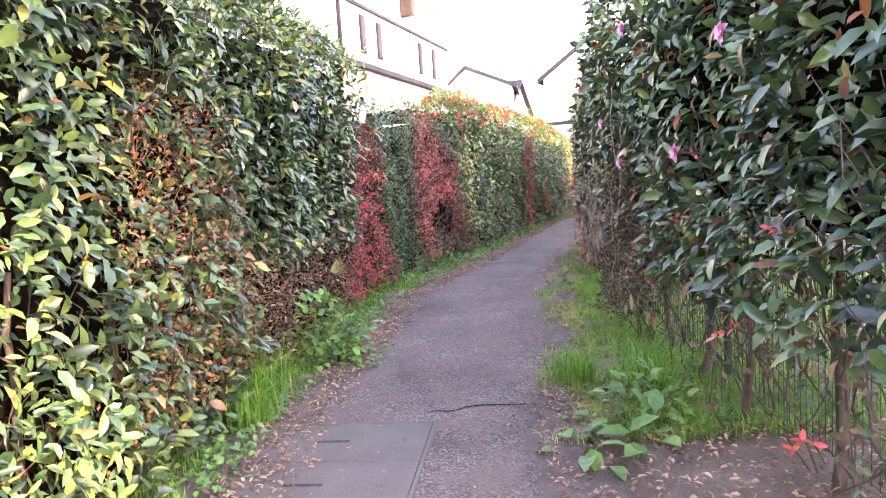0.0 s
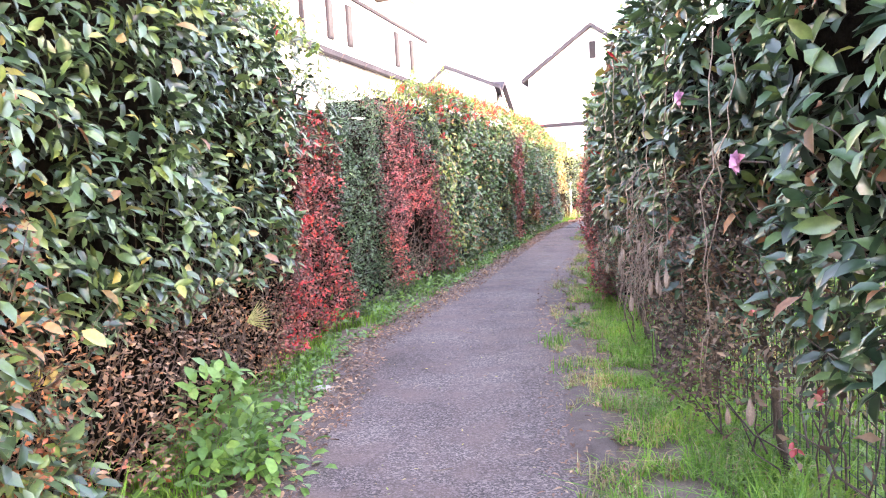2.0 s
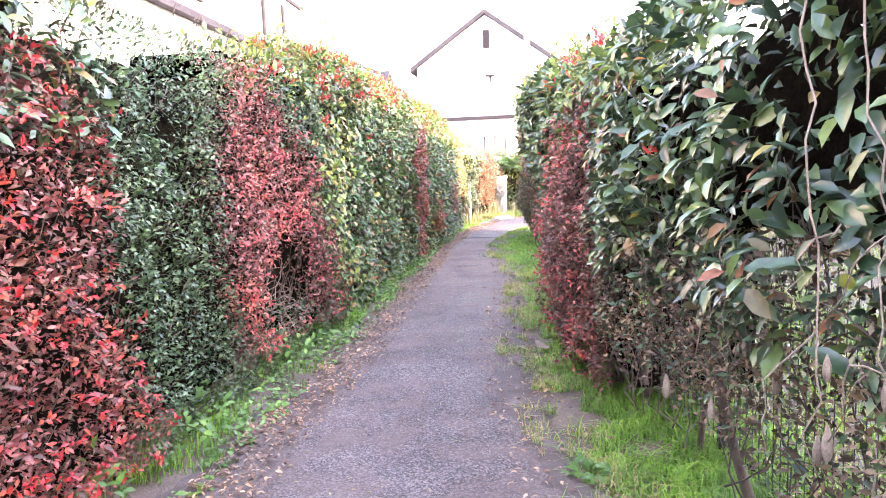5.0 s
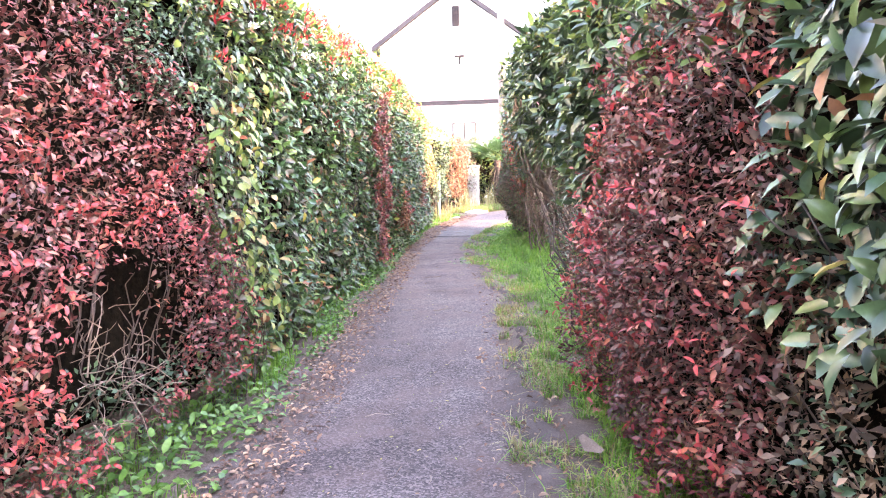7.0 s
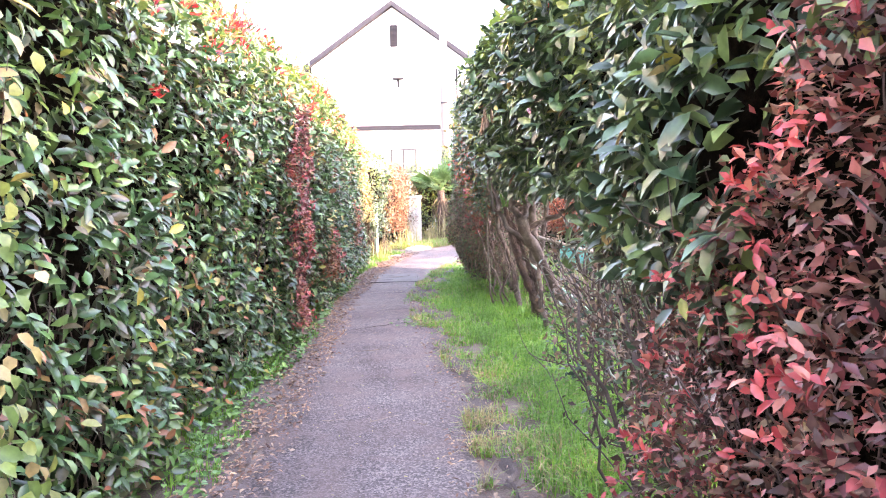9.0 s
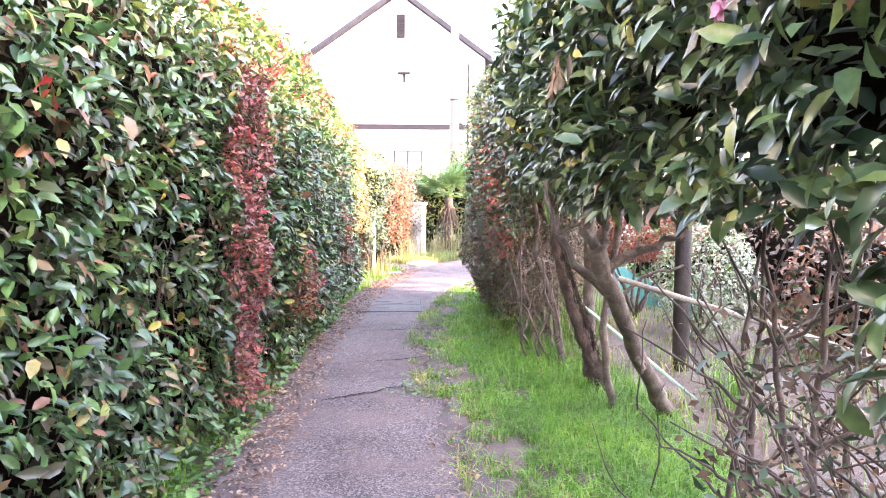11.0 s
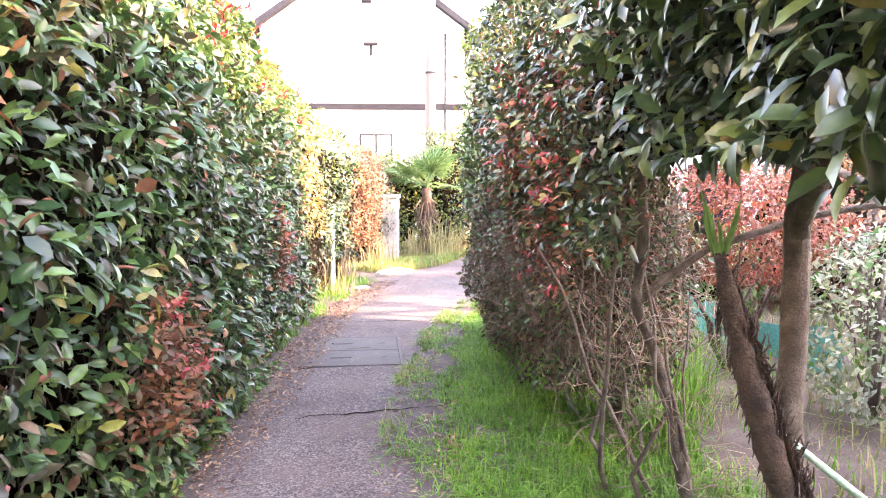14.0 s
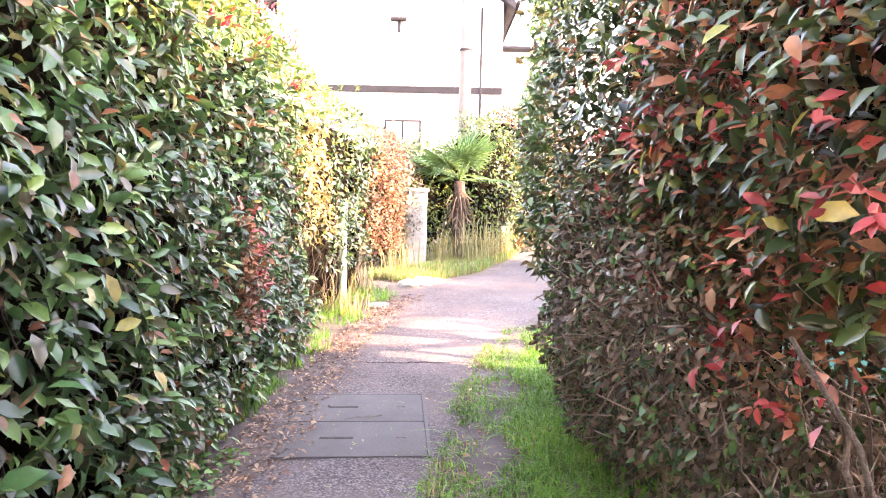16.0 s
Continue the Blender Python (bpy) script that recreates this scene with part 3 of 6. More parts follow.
def fine_section(name, side, inside, y0, y1, z0, z1, mat, label, density=2600, leaf=0.028, ratio=0.5, swell=0.08, second=None, second_label="", share=0.12, cored=True, lump_gap=0.0, deep=0.14, fwd=0.03, tips=0, tip_leaf=0.045, tip_mat=None):
    """A shrub of small leaves whose outline on the face is given by inside(y, z)."""
    ob = shrub(name, side, (y0 + y1) / 2, label, "path hedges")
    P, out = hedge_points(side, int((y1 - y0) * (z1 - z0) * density), y0, y1, z0, z1, deep=deep, swell=swell)
    keep = inside(P[:, 1] + rng.normal(0, 0.05, len(P)), P[:, 2] + rng.normal(0, 0.04, len(P)))
    if lump_gap:
        keep &= lump(P[:, 1] * 4, P[:, 2] * 4) > -1 + lump_gap
    P, out = P[keep], out[keep]
    P = P + out * fwd
    # small shoots: groups of leaves point along a shared direction
    cl = (np.floor(P[:, 1] * 16) * 131 + np.floor(P[:, 2] * 16) * 17).astype(int) % 997
    dirs = rng.normal(0, 0.6, (997, 3)) + np.array([[0, 0, 0.15]])
    A = out * 0.6 + dirs[cl] * 0.8 + rng.normal(0, 0.4, P.shape)
    N = out * 0.5 + np.array([[0, 0, 0.7]]) + rng.normal(0, 0.5, P.shape)
    L = leaf * np.clip(rng.normal(1, 0.3, len(P)), 0.5, 1.8)
    other = rng.uniform(0, 1, len(P)) < (share if second is not None else 0)
    V, F = leaves(P[~other], A[~other], N[~other], L[~other], L[~other] * ratio, fine=False)
    raw("foliage", V, F, mat, ob, kind="stuff")
    if other.sum() > 5:
        V, F = leaves(P[other], A[other], N[other], L[other] * 1.1, L[other] * ratio, fine=False)
        raw("mixed_foliage", V, F, second, ob, second_label, kind="stuff")
    if tips:
        ch = []
        for _ in range(int((y1 - y0) * (z1 - z0) * tips)):
            c, o = hedge_points(side, 1, y0, y1, z0, z1, deep=0.01, swell=swell)
            if not inside(c[:, 1], c[:, 2])[0]:
                continue
            k = rng.integers(4, 9)
            d = unit(o * 0.7 + rng.normal(0, 0.45, (1, 3)) + np.array([[0, 0, 0.2]]))
            run = rng.uniform(0, 0.09, (k, 1))
            ch.append(leaves(c + o * (fwd + 0.02) + d * run, d * 0.6 + rng.normal(0, 0.6, (k, 3)), o * 0.5 + np.array([[0, 0, 0.8]]) + rng.normal(0, 0.4, (k, 3)), tip_leaf * rng.uniform(0.6, 1.2, k), tip_leaf * 0.5))
        if ch:
            raw("new_growth", *join(ch), tip_mat or CORAL, ob, "bright coral-red shoot tips", kind="stuff")
    tw = []
    for _ in range(int((y1 - y0) * (z1 - z0) * 26)):
        y, z = rng.uniform(y0, y1), rng.uniform(z0, z1)
        if not inside(np.array([y]), np.array([z]))[0]:
            continue
        xx, nn = face(side, np.array([y]))
        b = np.array([xx[0], y, z]) - nn[0] * rng.uniform(0.05, 0.2)
        e = b + nn[0] * rng.uniform(0.02, 0.22) + np.array([0, rng.normal(0, 0.07), rng.uniform(0.1, 0.35)])
        tw.append(tube(wander(b, e, 3, 0.015), [0.005, 0.004, 0.003, 0.002], 3))
    if tw:
        raw("twig_tangle", *join(tw), TWIG, ob, "thin bare twigs", kind="stuff")
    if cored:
        core("shade_core", side, y0 + 0.05, y1 - 0.05, max(z0, 0.02) + 0.05, z1, ob, inset=0.24)
    return ob


def build_left_hedge():
    broad_section(-1, -5.0, 2.6, 2.75, "tall yellow-green broad-leaved hedge in sunlight beside the path", leaf=0.066, ratio=0.34, mat=GLOSSY_GREEN, lime=0.14, density=1100, bottom=0.1, yellow=0.06)
    broad_section(-1, 2.6, 5.0, lambda y: 2.78 + 0.045 * (y - 2.6) + 0.05 * lump(y * 2, y), "tall glossy green photinia hedge with leaves to the ground", leaf=0.080, mat=CAMELLIA, lime=0.20, scarlet=1.4, bottom=0.12, density=860, yellow=0.04)
    broad_section(-1, 5.0, 7.6, lambda y: 2.88 + 0.045 * (y - 5.0) + 0.05 * lump(y * 2, y), "tall glossy green photinia hedge with bare lower twigs", leaf=0.084, mat=CAMELLIA, lime=0.18, scarlet=1.8, red_depth=1.6, bottom=0.82, density=880, yellow=0.03)
    broad_section(-1, 7.6, 8.85, lambda y: 2.98 - 0.35 * np.clip(y - 8.5, 0, 1) + 0.05 * lump(y * 3, y), "tall glossy dark green shrub with pale leaves at its end", leaf=0.08, mat=CAMELLIA, lime=0.35, bottom=1.75, stems=False, density=800)
    fine_section("autumn_shrub", -1, lambda y, z: np.abs(y - (4.05 + 0.12 * lump(z * 3, z))) < 0.85 - 0.30 * np.clip(z - 0.8, 0, 2), 3.0, 5.2, 0.25, 2.1, RUSSET, "orange-brown small-leaved shrub growing in the hedge", second=BOX, second_label="remaining green leaves", share=0.15, density=2200, cored=False, swell=0.05)
    fine_section("brown_shrub", -1, lambda y, z: (z < 0.95 + 0.15 * lump(y * 4, y)) & (lump(y * 4, z * 4) > -0.55), 4.7, 7.5, 0.12, 1.1, DEAD, "brown dying foot of the hedge with dry twigs", second=RUSSET, second_label="orange-brown leaves", share=0.2, density=2900, leaf=0.030, cored=False, swell=0.06, deep=0.3)
    red1 = lambda y, z: (y > 7.25 + 0.35 * z) & (y < 9.25 - 0.25 * z + 0.08 * lump(z * 5, z)) & (z < 2.2)
    fine_section("red_shrub", -1, red1, 7.3, 9.3, 0.15, 2.25, RED, "wine-red small-leaved shrub clipped into the hedge", second=WINE_BROWN, second_label="dark brown leaves", share=0.24, density=3300, leaf=0.032, tips=60, tip_leaf=0.036, tip_mat=SCARLET)
    box1 = lambda y, z: (y > 9.2 - 0.25 * z) & (y < np.interp(z, [0, 0.8, 1.4, 2.4], [10.6, 10.25, 10.2, 10.7]) + 0.08 * lump(z * 5, z)) & ~(((y - 9.75) / 0.16) ** 2 + ((z - 1.86) / 0.12) ** 2 < 1)
    fine_section("box_shrub", -1, box1, 8.5, 10.8, 0.05, 2.5, BOX, "dark green small-leaved shrub clipped flat in the hedge", density=3200, leaf=0.03)
    hole = lambda y, z: ((y - 11.3) / 0.52) ** 2 + ((z - 0.66) / 0.42) ** 2 < 1 + 0.3 * lump(y * 6, z * 6)
    red2 = lambda y, z: (y > np.interp(z, [0, 0.8, 1.4, 2.4], [10.6, 10.2, 10.15, 10.7])) & (y < np.interp(z, [0, 0.8, 1.6, 2.4], [12.45, 12.4, 12.0, 11.35])) & ~hole(y, z)
    r2 = fine_section("red_shrub", -1, red2, 10.0, 12.6, 0.2, 2.48, RED, "wine-red shrub with a dark hole near its foot", second=WINE_BROWN, second_label="dark brown leaves", share=0.28, density=3500, leaf=0.03, tips=90, tip_leaf=0.036)
    x, nn = face(-1, np.array([11.3]))
    raw("dead_twig_tangle", *join(twig_tangle(90, (x[0] - 0.28, 10.85, 0.2), (x[0] + 0.02, 11.8, 0.75), 0.26, 0.0035, (0.4, 0.2, 0.2), 0.7)), VINE, r2, "pale dead twigs in the hole", kind="stuff")
    fine_section("box_shrub", -1, lambda y, z: (y > 10.4) & (y < 12.3) & (z < 0.5 + 0.12 * lump(y * 4, y)), 10.4, 12.3, 0.0, 0.62, BOX, "low dark green shrub at the foot of the hedge", density=1800, leaf=0.03, cored=False)
    fine_section("box_shrub", -1, lambda y, z: (y > 11.2 + 0.4 * (2.45 - z)) & (y < 12.4), 11.2, 12.5, 1.75, 2.6, BOX, "dark green small-leaved shrub at the top of the hedge", density=2600, leaf=0.03)
    broad_section(-1, 11.0, 13.6, lambda y: 2.62 + 0.12 * np.clip(y - 11.3, 0, 3) + 0.06 * lump(y * 3, y), "tall photinia hedge with yellowing leaves and red shoots", leaf=0.075, lime=0.35, scarlet=6, bottom=2.25, stems=False, density=700)
    broad_section(-1, 12.2, 16.9, lambda y: 2.86 + 0.06 * lump(y * 3, y), "tall glossy green photinia hedge with scarlet shoots", leaf=0.074, mat=FRESH, lime=0.22, scarlet=11, bottom=0.12, density=1300, brown=0.05, yellow=0.035)
    fine_section("red_shrub", -1, lambda y, z: np.abs(y - 16.98 - 0.07 * lump(z * 4, z)) < 0.34 - 0.04 * z, 16.4, 17.7, 0.2, 2.45, RED, "narrow wine-red shrub in the hedge", second=RUSSET, second_label="orange-brown leaves", share=0.25, density=4200, leaf=0.038, cored=False, swell=0.13, deep=0.05, fwd=0.07, tips=28)
    broad_section(-1, 16.9, 20.6, lambda y: 2.84 + 0.06 * lump(y * 3, y), "tall glossy green photinia hedge with yellowing top", leaf=0.074, mat=FRESH, lime=0.3, scarlet=6, bottom=0.08, density=1300, brown=0.05, yellow=0.03)
    fine_section("autumn_shrub", -1, lambda y, z: ((y - 18.5) / 0.42) ** 2 + ((z - 0.75) / 0.32) ** 2 < 1, 17.9, 19.1, 0.35, 1.15, RUSSET, "orange-brown patch of small leaves in the hedge", density=3000, leaf=0.045, cored=False, swell=0.13, deep=0.06, fwd=0.07, tips=40)
    broad_section(-1, 20.6, 23.4, lambda y: 2.78 - 0.07 * (y - 20.6) + 0.06 * lump(y * 3, y), "tall green and yellow hedge with red shoots", leaf=0.074, mat=FRESH, lime=0.45, scarlet=8, bottom=0.1, density=1300, brown=0.08)
    fine_section("autumn_shrub", -1, lambda y, z: ((y - 21.4) / 0.3) ** 2 + ((z - 0.98) / 0.36) ** 2 < 1, 21.0, 21.8, 0.5, 1.4, RUSSET, "orange-brown patch of small leaves in the hedge", density=3000, leaf=0.045, cored=False, swell=0.13, deep=0.06, fwd=0.07, tips=40)
    broad_section(-1, 23.4, 24.5, lambda y: 2.5 + 0.08 * lump(y * 3, y), "golden-leaved shrub with bare foot in the hedge", leaf=0.07, mat=GOLD, lime=0.5, bottom=0.9, density=620)
    broad_section(-1, 24.5, 26.0, lambda y: 2.32 + 0.06 * lump(y * 3, y), "green hedge shrub with brown lower leaves", leaf=0.07, lime=0.4, bottom=0.5, density=620)
    fine_section("autumn_shrub", -1, lambda y, z: (z < 2.3) & (y > 25.9), 25.7, 27.4, 0.5, 2.2, RUSSET, "russet-leaved shrub at the end of the hedge", density=1500, leaf=0.045)


build_left_hedge()


def build_right_hedge():
    broad_section(1, 1.4, 6.2, 2.9, "tall dark green camellia hedge with bare stems below", leaf=0.098, ratio=0.46, mat=CAMELLIA, lime=0.05, scarlet=3.2, red_depth=2.2, bottom=0.78, density=720, brown=0.05, swell=0.13, width=1.0, yellow=0.012)
    broad_section(1, 6.2, 9.7, lambda y: 2.62 - 0.09 * (y - 6.2) + 0.06 * lump(y * 3, y), "tall glossy dark green camellia hedge with hanging dry vines", leaf=0.092, ratio=0.46, mat=CAMELLIA, lime=0.08, scarlet=2.0, red_depth=2.0, bottom=0.98, density=720, brown=0.04, swell=0.12, yellow=0.012)
    fine_section("brown_shrub", 1, lambda y, z: (z < 1.3 + 0.15 * lump(y * 4, y)) & (z > 0.50 + 0.08 * lump(y * 6, y)) & (lump(y * 3, z * 3) > -0.7), 4.9, 9.6, 0.42, 1.4, DEAD, "brown twiggy lower part of the hedge", second=BOX, second_label="small green leaves", share=0.22, density=4200, leaf=0.030, cored=False, deep=0.42)
    fine_section("brown_shrub", 1, lambda y, z: (np.abs(y - 5.65 - 0.12 * lump(z * 3, z)) < 0.42 - 0.14 * np.clip(z - 1.0, 0, 1)) & (z > 0.3 + 0.1 * lump(y * 6, y)), 5.0, 6.3, 0.2, 1.7, DEAD, "upright brown small-leaved shrub growing through the hedge", second=BOX, second_label="small green leaves", share=0.05, density=4600, leaf=0.030, cored=False, swell=0.10, deep=0.16, fwd=0.04)
    fine_section("brown_shrub", 1, lambda y, z: (z > 0.55 + 0.3 * lump(y * 5, y)) & (lump(y * 3 + 4, z * 3) > -0.6), 1.5, 5.0, 0.2, 1.5, DEAD, "brown thinning leaves under the camellia hedge", second=BOX, second_label="small green leaves", share=0.4, density=1000, leaf=0.04, cored=False, deep=0.5, tips=5)
    rr = lambda y, z: (y > 9.55 + 0.12 * lump(z * 5, z) + 0.35 * np.clip(z - 1.4, 0, 1)) & (y < 12.0 - 0.85 * np.clip(z - 0.9, 0, 1.3))
    fine_section("red_shrub", 1, rr, 9.4, 12.1, 0.1, 2.15, RED, "dark wine-red small-leaved shrub in the hedge", second=WINE_BROWN, second_label="dark brown leaves", share=0.52, density=5600, leaf=0.031, cored=True, swell=0.12, deep=0.22, tips=42, tip_leaf=0.040)
    broad_section(1, 9.5, 12.2, lambda y: 2.32 + 0.06 * (y - 9.5) + 0.06 * lump(y * 3, y), "tall dark green camellia hedge with red and green top", leaf=0.085, ratio=0.45, mat=CAMELLIA, lime=0.3, scarlet=3.5, bottom=1.75, density=660, stems=False, yellow=0.012)
    fine_section("brown_shrub", 1, lambda y, z: (z > 0.4 + 0.15 * lump(y * 5, y)) & (lump(y * 4, z * 4) > -0.35), 11.7, 14.0, 0.3, 1.35, DEAD, "thin brown twiggy foot of the camellia hedge", second=BOX, second_label="small green leaves", share=0.4, density=1500, leaf=0.036, cored=False, deep=0.5)
    broad_section(1, 11.4, 13.3, lambda y: 2.5 + 0.08 * (y - 11.4) + 0.06 * lump(y * 3, y), "tall glossy dark green camellia hedge on bare stems", leaf=0.095, ratio=0.46, mat=CAMELLIA, lime=0.15, scarlet=1.5, bottom=1.12, density=760, stems=False, swell=0.14, width=1.2, yellow=0.012, fwd=0.05)
    broad_section(1, 13.3, 15.2, lambda y: 2.65 + 0.08 * (y - 13.3) + 0.06 * lump(y * 3, y), "tall glossy dark green camellia crown on bare stems", leaf=0.095, ratio=0.46, mat=CAMELLIA, lime=0.15, scarlet=1.5, bottom=1.45, density=1500, stems=False, swell=0.16, width=1.6, yellow=0.012, fwd=0.22, deep=0.4, bare=6)
    broad_section(1, 16.3, 17.5, 2.85, "glossy dark green camellia crown high over open ground", leaf=0.085, ratio=0.48, mat=CAMELLIA, lime=0.10, scarlet=1.0, bottom=1.60, density=2800, stems=False, bare=0, swell=0.20, core_lift=0.15, width=1.8, yellow=0.008, deep=0.7, fwd=0.22)
    broad_section(1, 15.0, 16.3, 2.85, "glossy dark green camellia crowns over open ground", leaf=0.085, ratio=0.48, mat=CAMELLIA, lime=0.15, scarlet=1.0, bottom=1.45, density=2500, stems=False, bare=0, swell=0.20, core_lift=0.45, width=2.2, yellow=0.008, deep=0.8, fwd=0.28)
    broad_section(1, 17.5, 21.0, 2.9, "tall green hedge with orange-red leaves", leaf=0.060, mat=GLOSSY_GREEN, lime=0.14, scarlet=7, red_depth=1.2, deep=0.28, bottom=1.2, density=1700, yellow=0.03, stems=False, fwd=0.15, bare=8, brown=0.10, core_y0=17.7, core_lift=0.5)
    fine_section("autumn_shrub", 1, lambda y, z: (((y - 18.9 - 0.3 * lump(z * 2, z)) / 0.85) ** 2 + ((z - 1.75) / 0.85) ** 2 < 1) & (lump(y * 6, z * 6) > -0.35), 17.9, 20.0, 0.85, 2.6, RUSSET, "orange-red leaves in the hedge", second=CORAL, second_label="coral-red leaves", share=0.3, density=1900, leaf=0.042, cored=False, swell=0.20, tips=30)
    broad_section(1, 20.9, 21.9, lambda y: 2.98 - 0.14 * (y - 21.0) + 0.06 * lump(y * 3, y), "tall green and red hedge end at the bend of the path", leaf=0.066, mat=FRESH, lime=0.14, scarlet=9, bottom=0.9, density=1400, fwd=0.3, yellow=0.06)
    fine_section("brown_shrub", 1, lambda y, z: lump(y * 3, z * 3) > -0.8, 20.2, 21.8, 0.15, 1.35, DEAD, "brown twiggy foot of the hedge at the bend", second=BOX, second_label="small green leaves", share=0.35, density=1900, leaf=0.04)


build_right_hedge()


def blob(ob, centre, radii, mat, density, leaf, ratio=0.5, fine=False, second=None, share=0.0, inner=True, low=-1.0, rough=0.14, label="", twigs=0, inner_mat=None):
    """An uneven, rounded mass of leaves round a darker core, under the thing ob."""
    c, r = np.array(centre), np.array(radii)
    area = 4 * math.pi * ((r[0] * r[1]) ** 1.6 / 3 + (r[0] * r[2]) ** 1.6 / 3 + (r[1] * r[2]) ** 1.6 / 3) ** (1 / 1.6)
    n = int(area * density)
    d = unit(rng.normal(0, 1, (n, 3)))
    d = d[d[:, 2] > low]
    n = len(d)
    bulge = 1 + rough * lump(d[:, 0] * 3 + c[0], d[:, 2] * 3 + d[:, 1] * 2) - rng.exponential(0.08, n)
    P = c + d * r * bulge[:, None]
    keep = P[:, 2] > 0.03
    P, d = P[keep], d[keep]
    o = rng.uniform(0, 1, len(P)) < share
    raw("foliage", *foliage(P[~o], d[~o], leaf, ratio, fine=fine), mat, ob, label, kind="stuff")
    if second is not None and o.sum() > 4:
        raw("mixed_foliage", *foliage(P[o], d[o], leaf, ratio, fine=fine), second, ob, kind="stuff")
    # solid core whose near-black colour carries the shade between inner leaves
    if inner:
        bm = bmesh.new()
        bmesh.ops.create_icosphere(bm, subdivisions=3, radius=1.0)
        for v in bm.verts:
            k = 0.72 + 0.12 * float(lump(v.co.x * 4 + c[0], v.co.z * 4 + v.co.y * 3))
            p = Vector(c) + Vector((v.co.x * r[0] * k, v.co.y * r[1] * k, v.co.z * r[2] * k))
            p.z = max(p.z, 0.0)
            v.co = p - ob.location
        part("shade_core", bm, inner_mat or INNER, ob, "near-black core standing in for shade among inner twigs")
    if twigs:
        ch = []
        for _ in range(twigs):
            u = unit(rng.normal(0, 1, (1, 3)))[0]
            s = c + u * r * 0.55
            e = c + unit((u + rng.normal(0, 0.35, 3))[None])[0] * r * rng.uniform(0.9, 1.12)
            if min(s[2], e[2]) < 0.02:
                continue
            ch.append(tube(wander(s, e, 4, 0.03), np.linspace(0.007, 0.003, 5), 3))
        raw("twig_tangle", *join(ch), VINE, ob, "pale bare twigs", kind="stuff")


def build_brown_lump():
    ob = thing("brown_shrub", 5.15, 19.2, 0, "dense dark brown twiggy shrub with a clipped foot", "shrub", "path hedges")
    blob(ob, (5.12, 19.25, 1.0), (0.60, 1.05, 0.85), DEAD, 3400, 0.034, second=FRESH, share=0.35, twigs=700, low=-0.85, fine=True, inner=False)
    raw("stem", *tube(wander((5.15, 18.75, 0), (5.2, 18.8, 0.7), 3, 0.02), [0.05, 0.045, 0.04, 0.04], 7), BARK, ob)
    raw("stem", *tube(wander((5.35, 19.4, 0), (5.3, 19.3, 0.7), 3, 0.02), [0.05, 0.045, 0.04, 0.04], 7), BARK, ob)


build_brown_lump()


# ---- stems and trees in the open stretch ----
def tree(name, label, trunk, radii, limbs, mat=None, category="tree", group="hedge trees"):
    ob = thing(name, trunk[0][0], trunk[0][1], 0, label, category, group)
    t = np.array(trunk, float)
    k = np.linspace(0, len(t) - 1, (len(t) - 1) * 4 + 1)
    p = np.stack([np.interp(k, range(len(t)), t[:, i]) for i in range(3)], -1)
    p[1:-1] += rng.normal(0, 0.008, p[1:-1].shape)
    r = np.interp(k, range(len(t)), radii) * (1 + 0.08 * rng.normal(0, 1, len(k)))
    raw("trunk", *tube(p, r, 10), mat or BARK, ob, smooth=True)
    for pts, r0, r1 in limbs:
        q = np.array(pts, float)
        kk = np.linspace(0, len(q) - 1, (len(q) - 1) * 3 + 1)
        pp = np.stack([np.interp(kk, range(len(q)), q[:, i]) for i in range(3)], -1)
        pp[1:-1] += rng.normal(0, 0.012, pp[1:-1].shape)
        raw("limb", *tube(pp, np.linspace(r0, r1, len(pp)), 7), mat or BARK, ob, smooth=True)
    return ob


